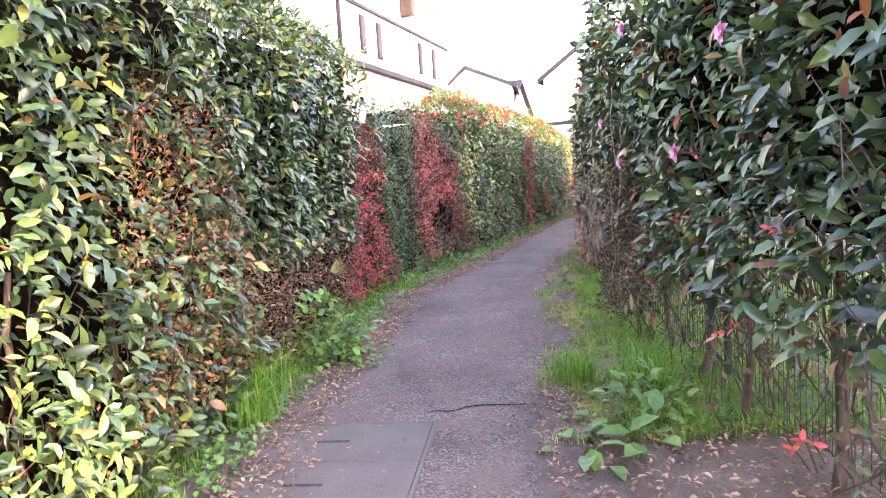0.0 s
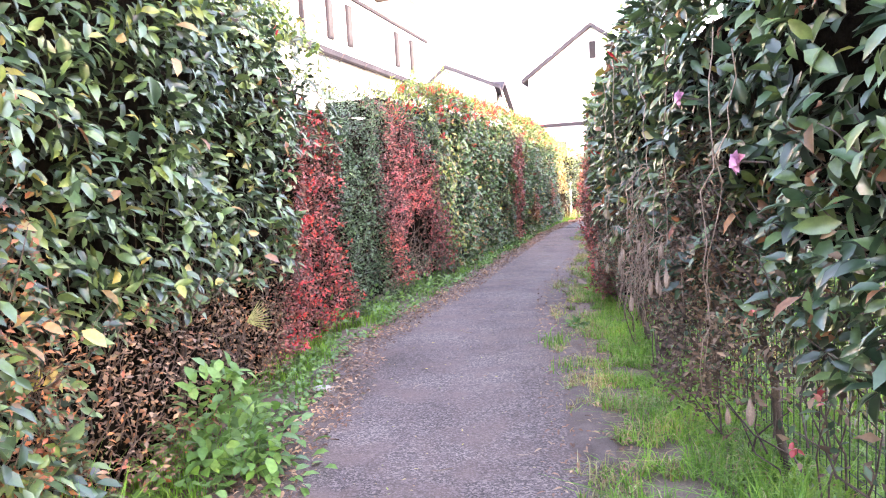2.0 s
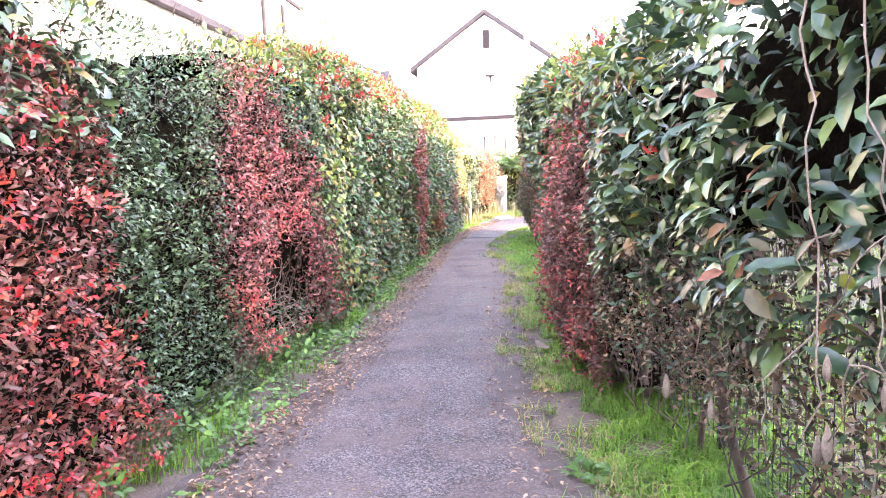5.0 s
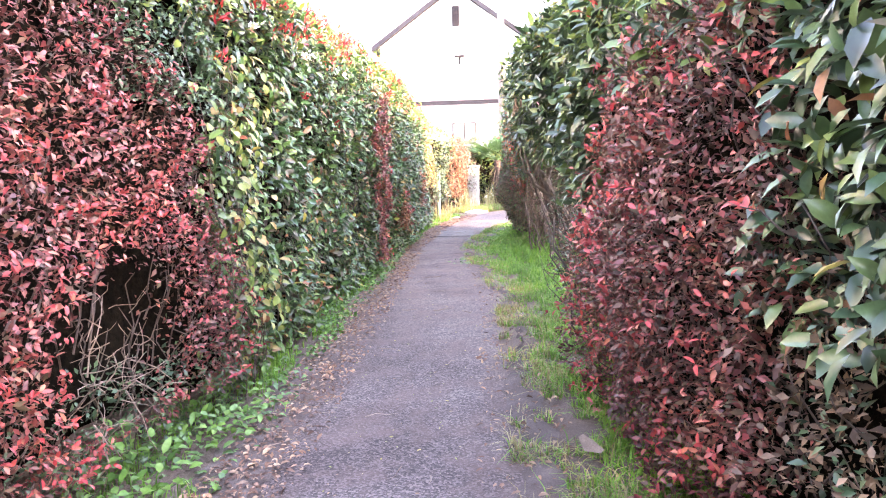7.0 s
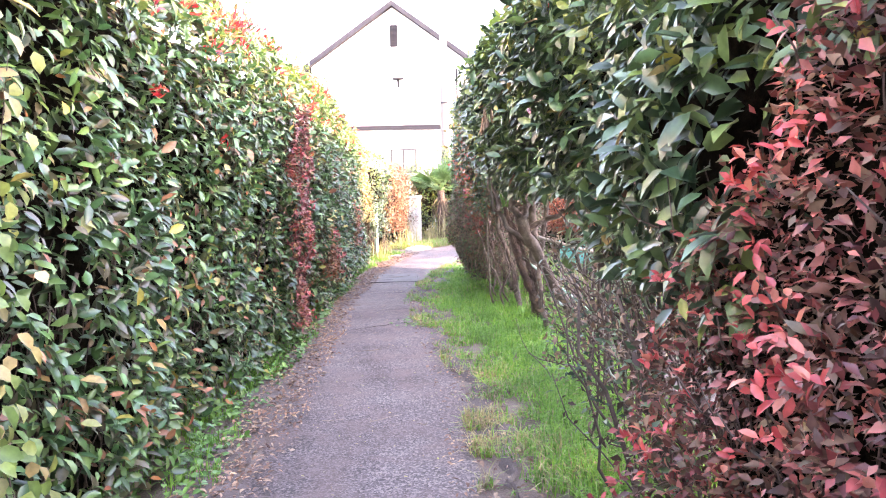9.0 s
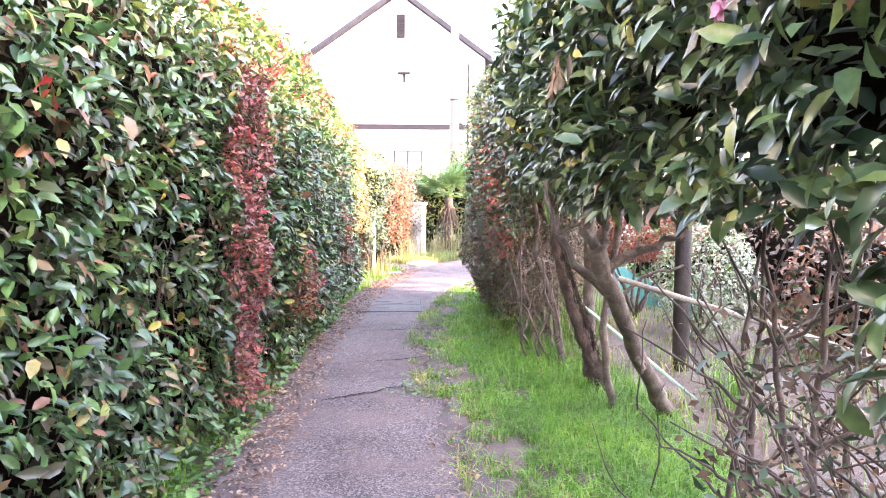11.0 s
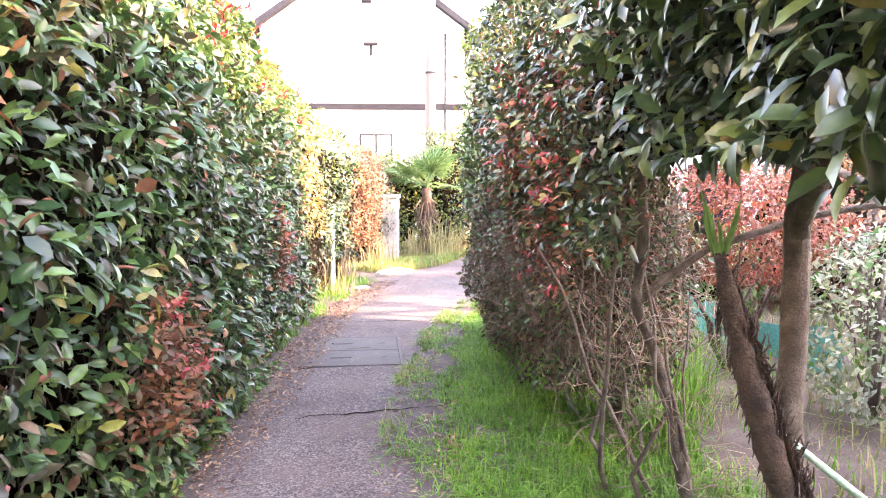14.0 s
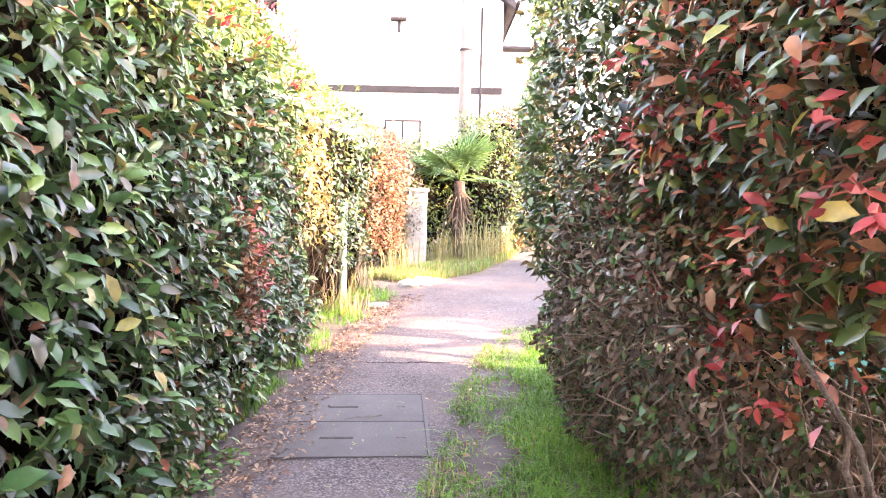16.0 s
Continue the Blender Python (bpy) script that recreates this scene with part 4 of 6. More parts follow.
def build_trees():
    tree("camellia_tree", "leaning smooth grey-brown trunk that forks under dark leaves",
         [(4.77, 16.18, -0.05), (4.33, 15.88, 0.42), (3.99, 15.66, 0.80), (3.75, 15.49, 1.10), (3.67, 15.44, 1.26)], [0.058, 0.048, 0.043, 0.048, 0.054],
         [([(3.69, 15.44, 1.22), (3.57, 15.38, 1.34), (3.53, 15.33, 1.48), (3.57, 15.28, 1.7)], 0.032, 0.016),
          ([(3.67, 15.44, 1.24), (3.77, 15.50, 1.36), (3.71, 15.56, 1.52), (3.81, 15.63, 1.8)], 0.036, 0.018),
          ([(3.75, 15.48, 1.12), (3.95, 15.42, 1.24), (4.11, 15.35, 1.30), (4.37, 15.28, 1.55)], 0.030, 0.014),
          ([(3.91, 15.60, 0.92), (3.73, 15.68, 1.10), (3.59, 15.74, 1.28), (3.57, 15.83, 1.6)], 0.024, 0.012),
          ([(3.79, 15.52, 1.04), (3.57, 15.48, 1.16), (3.43, 15.46, 1.34), (3.39, 15.48, 1.6)], 0.022, 0.010),
          ([(4.21, 15.80, 0.54), (4.09, 15.60, 0.56), (4.03, 15.52, 0.52)], 0.018, 0.007)])
    tree("camellia_tree", "upright smooth pale grey trunk under dark leaves", [(4.66, 17.05, -0.05), (4.62, 17.03, 0.6), (4.60, 17.02, 1.2), (4.60, 17.0, 1.9)], [0.058, 0.048, 0.046, 0.036],
         [([(4.60, 17.02, 1.35), (4.42, 16.8, 1.55), (4.3, 16.6, 1.8)], 0.04, 0.02), ([(4.60, 17.0, 1.6), (4.9, 17.1, 1.85), (5.2, 17.0, 2.1)], 0.035, 0.02)])
    tree("camellia_tree", "thin dark crooked stem under dark leaves", [(4.40, 16.35, -0.05), (4.34, 16.4, 0.6), (4.42, 16.38, 1.2), (4.40, 16.3, 1.8)], [0.030, 0.026, 0.024, 0.02],
         [([(4.36, 16.4, 0.75), (4.6, 16.3, 0.98), (4.85, 16.2, 1.05)], 0.018, 0.008)])
    tree("camellia_tree", "crooked grey stem that bends into the hedge", [(4.72, 17.6, -0.05), (4.68, 17.7, 0.5), (4.5, 17.75, 1.0), (4.45, 17.65, 1.35), (4.3, 17.5, 1.9)], [0.034, 0.028, 0.025, 0.023, 0.018],
         [([(4.5, 17.75, 1.0), (4.75, 17.6, 1.25), (5.2, 17.3, 1.42), (5.7, 17.0, 1.5)], 0.02, 0.012)])
    for x, y, l in ((3.65, 14.35, 0.25), (3.85, 14.65, 0.32), (3.5, 13.9, 0.2), (4.2, 14.4, 0.3), (3.35, 13.4, 0.18), (3.05, 12.75, 0.15), (3.75, 14.1, -0.2)):
        limbs = []
        for _ in range(10):
            h = rng.uniform(0.15, 1.0)
            a = rng.uniform(0, 6.28)
            p0 = (x + l * h * 0.6, y + 0.1 * h, h)
            limbs.append(([p0, (p0[0] + 0.2 * math.cos(a), p0[1] + 0.2 * math.sin(a), h + 0.14), (p0[0] + 0.5 * math.cos(a), p0[1] + 0.5 * math.sin(a), h + rng.uniform(0.2, 0.55))], 0.009, 0.003))
        tree("camellia_tree", "thin dark branching stems under the hedge", [(x, y, -0.05), (x + l * 0.35, y + 0.06, 0.5), (x + l * 0.6, y + 0.1, 1.0), (x + l, y + 0.12, 1.6)], [0.016, 0.013, 0.010, 0.007], limbs, TWIG)
    for y in (12.2, 12.7, 13.1):
        xx, nn = face(1, np.array([y]))
        b = np.array([xx[0], y, 0]) - nn[0] * 0.35
        ob = thing("bare_shrub", b[0], b[1], 0, "bare leaning brown stems under the hedge", "shrub", "bare shrubs")
        for _ in range(5):
            s = b + np.array([rng.normal(0, 0.08), rng.normal(0, 0.15), -0.02])
            e = s + nn[0] * rng.uniform(0.1, 0.42) + np.array([0, rng.normal(0, 0.3), rng.uniform(0.9, 1.3)])
            raw("stem", *tube(wander(s, e, 5, 0.03), np.linspace(0.013, 0.005, 6) * rng.uniform(0.7, 1.3), 5), TWIG, ob)
    ob = thing("thin_shrub", 4.15, 13.9, 0, "thin small-leaved shrub among bare stems", "shrub")
    blob(ob, (4.15, 13.9, 0.85), (0.4, 0.7, 0.6), BOX, 260, 0.035, inner=False, second=RUSSET, share=0.2, twigs=60)
    raw("stem", *tube(wander((4.15, 13.9, -0.03), (4.2, 13.95, 1.2), 5, 0.03), np.linspace(0.02, 0.008, 6), 5), TWIG, ob)
    ob = thing("thicket", 4.6, 18.2, 0, "tangle of bare greyish dead vines beside the shrub", "thicket")
    raw("vine_tangle", *join(twig_tangle(150, (4.5, 17.5, 0.05), (5.1, 18.4, 1.0), 0.5, 0.0032, (-0.1, -0.1, 0.6), 0.75, 6)), VINE, ob, kind="stuff")
    for k in range(6):
        b = np.array([rng.uniform(4.55, 5.0), rng.uniform(17.6, 18.3), -0.03])
        raw("stem", *tube(wander(b, b + np.array([rng.normal(-0.1, 0.2), rng.normal(0, 0.25), rng.uniform(1.0, 1.5)]), 6, 0.035), np.linspace(0.014, 0.005, 7), 6), BARK, ob, "crooked grey stem")


def build_palm_trunk():
    ob = thing("palm", 4.62, 17.0, 0, "leaning shaggy brown fibrous palm trunk with fresh green spikes", "palm tree")
    base, top = np.array([4.66, 16.82, -0.03]), np.array([4.26, 17.03, 1.30])
    n = 26
    t = np.linspace(0, 1, n)[:, None]
    p = base * (1 - t) + top * t + np.array([[-0.05, 0, 0]]) * np.sin(t * 3.1)
    r = np.interp(t[:, 0], [0, 0.15, 0.7, 0.9, 1], [0.085, 0.054, 0.044, 0.03, 0.02]) * (1 + 0.10 * rng.normal(0, 1, n))
    raw("trunk", *tube(p, r, 12), FIBRE, ob, smooth=False)
    ch = []
    for _ in range(900):
        k = rng.uniform(0.02, 0.95)
        c = base * (1 - k) + top * k
        a = rng.uniform(0, 6.28)
        o = np.array([math.cos(a), math.sin(a), 0.0])
        s = c + o * np.interp(k, [0, 0.7, 1], [0.055, 0.038, 0.018])
        e = s + o * rng.uniform(0.004, 0.028) + np.array([0, 0, rng.uniform(-0.14, 0.08)])
        ch.append(tube(wander(s, e, 2, 0.008), [0.005, 0.004, 0.002], 3))
    raw("fibre_shag", *join(ch), FIBRE, ob, "hanging brown fibres", kind="stuff")
    for i in range(9):
        a = rng.uniform(0, 6.28)
        d = np.array([[0.28 * math.cos(a), 0.28 * math.sin(a), 1.0]])
        raw("spike", *leaves(top[None] - np.array([[0, 0, 0.05]]), d, np.array([[math.cos(a + 1.5), math.sin(a + 1.5), 0]]), rng.uniform(0.16, 0.28), 0.024, 0.5, 0.03), WEED, ob)


def build_posts():
    ob = thing("post", 5.66, 17.2, 0, "dark weathered timber post among the trees", "post")
    raw("shaft", *tube([(5.66, 17.2, -0.05), (5.65, 17.2, 0.7), (5.64, 17.19, 1.6)], [0.075, 0.072, 0.07], 10), DARKWOOD_AND_HOLLOW, ob)
    ob = thing("pole", 5.15, 16.45, 0, "thin pale green pole leaning low across the garden", "pole")
    raw("rod", *tube([(4.42, 17.02, 0.75), (4.8, 16.72, 0.38), (5.2, 16.42, -0.02)], [0.013, 0.013, 0.013], 7), GREENPAINT, ob)
    ob = thing("pole", 5.9, 15.2, 0, "weathered grey branch propped across the garden", "pole")
    raw("rod", *tube([(3.95, 15.66, 1.05), (5.2, 15.4, 0.66), (7.2, 14.9, -0.03)], [0.016, 0.02, 0.028], 7), GREYWOOD, ob)
    ob = thing("post", 4.85, 25.3, 0, "pale green painted metal post beside the hedge", "post")
    raw("shaft", *tube([(4.85, 25.3, -0.05), (4.85, 25.3, 0.6), (4.86, 25.3, 1.2)], [0.045, 0.045, 0.045], 12), GREENPAINT, ob)
    raw("cap", *tube([(4.86, 25.3, 1.2), (4.86, 25.3, 1.225)], [0.05, 0.03], 12), GREENPAINT, ob)
    ob = thing("pipe", 5.85, 21.85, 0, "cut white pipe stub poking out of the hedge", "pipe")
    raw("tube", *tube([(6.2, 22.05, 0.72), (5.86, 21.7, 0.68)], [0.05, 0.05], 12), PALECON, ob)
    # dark solid plug on the pipe's end stands in for its shaded hollow
    raw("mouth_shade_plug", *tube([(5.90, 21.74, 0.684), (5.853, 21.692, 0.679)], [0.036, 0.036], 12), DARKWOOD_AND_HOLLOW, ob, "dark pipe mouth")
    raw("prop", *tube([(6.12, 21.98, -0.05), (6.1, 21.96, 0.72)], [0.04, 0.04], 8), PALECON, ob)


build_trees()
build_palm_trunk()
build_posts()


# ---- wire fence behind the right hedge ----
def build_fence():
    for i in range(5):
        y0, y1 = 0.6 + i * 2.0, 2.6 + i * 2.0
        x0, x1 = float(right_x(np.array([y0]))[0]) + 0.46, float(right_x(np.array([y1]))[0]) + 0.46
        ob = thing("wire_fence", (x0 + x1) / 2, (y0 + y1) / 2, 0, "dark welded wire mesh fence behind the hedge", "fence", "wire fence panels")
        raw("post", *tube([(x0, y0, -0.05), (x0, y0, 0.6), (x0, y0, 1.25)], [0.022, 0.022, 0.022], 8), DARKMETAL, ob)
        ch = []
        for k in np.linspace(0, 1, 34):
            x, y = x0 + (x1 - x0) * k, y0 + (y1 - y0) * k
            ch.append(tube([(x, y, 0.05), (x, y, 1.2)], [0.0028, 0.0028], 4))
        for z in (0.06, 0.12, 0.3, 0.5, 0.7, 0.9, 1.1, 1.2):
            ch.append(tube([(x0, y0, z), (x1, y1, z)], [0.003, 0.003], 4))
        raw("wire_mesh", *join(ch), DARKMETAL, ob, "welded dark wires")


build_fence()


# ---- covers let into the path ----
def build_cover(x, y, turn, wide, long, lift):
    ob = thing("duct_cover", x, y, 0.0, "worn grey concrete duct cover with two slots", "duct cover", "duct covers")
    ob.rotation_euler = (0, 0, radians(turn))
    half = long / 2
    for k in (0, 1):
        y0 = -half + k * half + 0.004
        y1 = y0 + half - 0.008
        slab = part("slab", box_bm(-wide / 2, wide / 2, y0, y1, -0.03, lift, 0.004), CONCRETE, ob)
        ym = (y0 + y1) / 2
        xs = -wide * 0.12
        slot = part("slot", box_bm(xs - 0.095, xs + 0.095, ym - 0.013, ym + 0.013, lift - 0.01, lift + 0.0015), DARKWOOD_AND_HOLLOW, slab, "dark lifting slot")
        for dx in (-0.012, 0.012):
            part("mark", box_bm(wide * 0.33 + dx - 0.004, wide * 0.33 + dx + 0.004, ym - 0.05, ym + 0.05, lift - 0.01, lift + 0.002), ASPHALT, slab, "cast mark")
        part("mark", box_bm(wide * 0.33 - 0.03, wide * 0.33 + 0.03, ym - 0.005, ym + 0.005, lift - 0.01, lift + 0.0025), ASPHALT, slab, "cast mark")
    for sx in (-1, 1):
        part("frame_bar", box_bm(sx * (wide / 2 + 0.014) - 0.01, sx * (wide / 2 + 0.014) + 0.01, -half, half, -0.03, lift + 0.001, 0.002), CONCRETE, ob, "worn frame edge")
    part("frame_bar", box_bm(-wide / 2, wide / 2, half + 0.002, half + 0.018, -0.03, lift - 0.001, 0.002), CONCRETE, ob, "worn frame edge")


build_cover(-0.62, 3.64, -6, 0.84, 1.06, 0.034)
build_cover(4.11, 21.25, -16, 0.82, 1.06, 0.034)


# ---- grass, weeds and litter ----
def blades(P, height, width, lean=0.5):
    n = len(P)
    a = rng.uniform(0, 2 * math.pi, n)
    o = np.stack([np.cos(a), np.sin(a), np.zeros(n)], -1)
    s = np.stack([-np.sin(a), np.cos(a), np.zeros(n)], -1)
    h = (height * np.clip(rng.normal(1, 0.35, n), 0.3, 2.0))[:, None]
    w = (width * rng.uniform(0.7, 1.3, n))[:, None]
    k = (np.abs(rng.normal(0, lean, n)))[:, None]
    up = np.array([[0, 0, 1.0]])
    m = P + up * h * 0.6 + o * h * k * 0.3
    t = P + up * h * (1 - 0.25 * np.minimum(k, 1.5)) + o * h * k
    V = np.stack([P - s * w / 2, P + s * w / 2, m + s * w * 0.4, m - s * w * 0.4, t], 1).reshape(-1, 3)
    b = np.arange(n)[:, None] * 5
    F = np.concatenate([b + [[0, 1, 2]], b + [[0, 2, 3]], b + [[3, 2, 4]]]).astype(int)
    return V, F


def scatter(y0, y1, n, xa, xb):
    y = rng.uniform(y0, y1, n)
    a, b = xa(y), xb(y)
    x = a + (b - a) * rng.uniform(0, 1, n)
    return x, y, (x - a) / np.maximum(b - a, 1e-6)


def path_l(y):
    return np.interp(y, PATH_LY, PATH_LX)


def path_r(y):
    return np.interp(y, PATH_RY, PATH_RX)


def build_verges():
    x, y, f = scatter(3.7, 23.4, 150000, lambda y: path_r(y) - np.interp(y, [16, 18], [0.10, 0.30]), lambda y: right_x(y) + 0.85)
    patch = 1.25 * lump(y * 3.2, x * 3.2) + 0.6 * lump(y * 9, x * 9)
    lush = np.interp(y, [3.7, 4.4, 6.0, 12.0, 12.8, 23.4], [0.75, 0.95, 0.7, 0.6, 0.9, 0.95])
    keep = patch + f * 2.3 > 1.30 - lush
    keep &= (f < 0.8) | (rng.uniform(0, 1, len(f)) < 0.7)
    x, y, f, patch = x[keep], y[keep], f[keep], patch[keep]
    P = np.stack([x, y, np.full(len(x), 0.004)], -1)
    dry = rng.uniform(0, 1, len(x)) < np.clip(0.62 - np.interp(y, [14.5, 16.5], [0, 0.42]) - f * 1.3 + 0.25 * patch, 0.04, 0.75)
    tall = 0.048 + 0.05 * f
    tagged(raw("grass", *blades(P[~dry], tall[~dry], 0.007, 1.4), GRASS), "bright green uncut grass along the path", "grass", kind="stuff")
    tagged(raw("dry_grass", *blades(P[dry], 0.07, 0.005, 1.2), STRAW), "straw-coloured dry grass along the path", "grass", kind="stuff")
    x, y, f = scatter(0.8, 26.2, 32000, lambda y: left_x(y) - 0.30, lambda y: path_l(y) + 0.02)
    keep = lump(y * 3, x * 3) + 0.4 * lump(y * 8, x * 8) - f * 1.2 > -0.55
    keep &= ~((y > 10.5) & (y < 12.3) & (rng.uniform(0, 1, len(y)) < 0.6))
    P = np.stack([x, y, np.full(len(x), 0.004)], -1)[keep]
    tagged(raw("grass", *blades(P, 0.09, 0.006, 0.6), GRASS), "low green grass at the foot of the hedge", "grass", kind="stuff")
    # small round weed leaves at the foot of the left hedge
    x, y, f = scatter(3.0, 21.0, 6500, lambda y: left_x(y) - 0.10, lambda y: path_l(y) + 0.02)
    keep = lump(y * 2.2 + 4, x * 2.2) > -0.15
    x, y = x[keep], y[keep]
    P = np.stack([x, y, np.abs(rng.normal(0.05, 0.04, len(x)))], -1)
    V, F = leaves(P, rng.normal(0, 1, (len(x), 3)) * np.array([[1, 1, 0.4]]), np.array([[0.2, 0, 1.0]]) + rng.normal(0, 0.3, (len(x), 3)), rng.uniform(0.03, 0.06, len(x)), 0.035)
    tagged(raw("ground_weeds", V, F, WEED), "low green weeds along the hedge", "weeds", kind="stuff")
    # yellowing lawn on the far side of the bend
    n = 9000
    t = rng.uniform(0, 1, n)
    side = rng.uniform(0, 1, n)
    x = np.interp(t, [0, 0.4, 1], [6.15, 7.5, 9.3]) - side * 0.55
    y = np.interp(t, [0, 0.4, 1], [26.55, 27.45, 29.7]) + side * 0.75
    tagged(raw("verge_grass", *blades(np.stack([x, y, np.full(n, 0.004)], -1), 0.13, 0.008, 0.7), STRAW), "yellowed long grass at the bend", "grass", kind="stuff")
    tagged(raw("verge_grass", *blades(np.stack([x, y, np.full(n, 0.004)], -1)[::2] + 0.02, 0.12, 0.008, 0.6), GRASS), "green grass at the bend", "grass", kind="stuff")
    # green ground seen through the wire fence
    n = 14000
    x, y = rng.uniform(2.0, 5.5, n), rng.uniform(2.5, 13, n)
    keep = x > right_x(y) + 0.62
    P = np.stack([x, y, np.full(n, 0.003)], -1)[keep]
    tagged(raw("garden_grass", *blades(P[::2], 0.2, 0.010, 0.8), GRASS), "rough green grass behind the wire fence", "grass", kind="stuff")
    tagged(raw("garden_grass", *blades(P[1::2], 0.16, 0.009, 1.0), STRAW), "dry grass behind the wire fence", "grass", kind="stuff")
    # rough dry garden grass on the right
    n = 16000
    x, y = rng.uniform(4.6, 11, n), rng.uniform(11.5, 23, n)
    keep = (x > right_x(y) + 0.5) & (lump(x * 1.8, y * 1.8) > -0.2)
    P = np.stack([x, y, np.full(n, 0.003)], -1)[keep]
    k = rng.uniform(0, 1, len(P)) < 0.35
    tagged(raw("garden_grass", *blades(P[~k], 0.14, 0.009, 0.8), STRAW), "dry straw-coloured garden grass", "grass", kind="stuff")
    tagged(raw("garden_grass", *blades(P[k], 0.12, 0.009, 0.7), GRASS), "green garden grass", "grass", kind="stuff")


def build_litter():
    ch = []
    for n, y0, y1, xa, xb in ((15000, 1.0, 25.5, lambda y: path_l(y) - 0.14, lambda y: path_l(y) + 0.34 - 0.2 * rng.uniform(0, 1, len(y)) ** 2), (2600, 4.0, 23.0, lambda y: path_r(y) - 0.25, lambda y: path_r(y) + 0.25),
                              (6500, 0.6, 4.6, lambda y: path_r(y) - 0.1, lambda y: np.full_like(y, 2.6)), (1500, 4, 23, lambda y: right_x(y) + 0.1, lambda y: right_x(y) + 0.8)):
        x, y, f = scatter(y0, y1, n, xa, xb)
        P = np.stack([x, y, 0.040 + rng.uniform(0, 0.012, n)], -1)
        A = rng.normal(0, 1, (n, 3)) * np.array([[1, 1, 0.12]])
        L = rng.uniform(0.012, 0.05, n)
        ch.append(leaves(P, A, np.array([[0, 0, 1.0]]) + rng.normal(0, 0.25, (n, 3)), L, L * rng.uniform(0.25, 0.6, n), 0.2, 0.2))
    tagged(raw("leaf_litter", *join(ch), LITTER), "fallen dry brown leaves beside the path", "leaf litter", kind="stuff")
    x, y, f = scatter(1.5, 25, 1100, lambda y: path_l(y) + 0.1, lambda y: path_r(y) - 0.05)
    P = np.stack([x, y, np.full(len(x), 0.035)], -1)
    V, F = leaves(P, rng.normal(0, 1, (len(x), 3)) * np.array([[1, 1, 0.05]]), np.array([[0, 0, 1.0]]) + rng.normal(0, 0.2, (len(x), 3)), rng.uniform(0.008, 0.03, len(x)), rng.uniform(0.005, 0.012, len(x)), 0.1, 0.1)
    tagged(raw("path_litter", V, F, ODD), "small pale leaf scraps on the asphalt", "leaf litter", kind="stuff")
    ch = [tube(wander((a, b, 0.036), (a + rng.normal(0, 0.12), b + rng.normal(0, 0.08), 0.036), 3, 0.008), [0.003, 0.003, 0.002, 0.001], 3) for a, b in zip(*[v for v in scatter(2.5, 24, 60, lambda y: path_l(y), lambda y: path_r(y))[:2]])]
    tagged(raw("fallen_twigs", *join(ch), VINE), "thin pale twigs fallen on the path", "twigs", kind="stuff")
    ob = thing("fallen_leaf", 1.94, 10.85, 0.05, "large pale tan dry leaf lying in the grass", "leaf")
    raw("blade", *leaves(np.array([[1.88, 10.78, 0.09]]), np.array([[0.7, 0.6, 0.0]]), np.array([[0.2, -0.5, 1.0]]), 0.15, 0.15, 0.1, 0.1), VINE, ob)


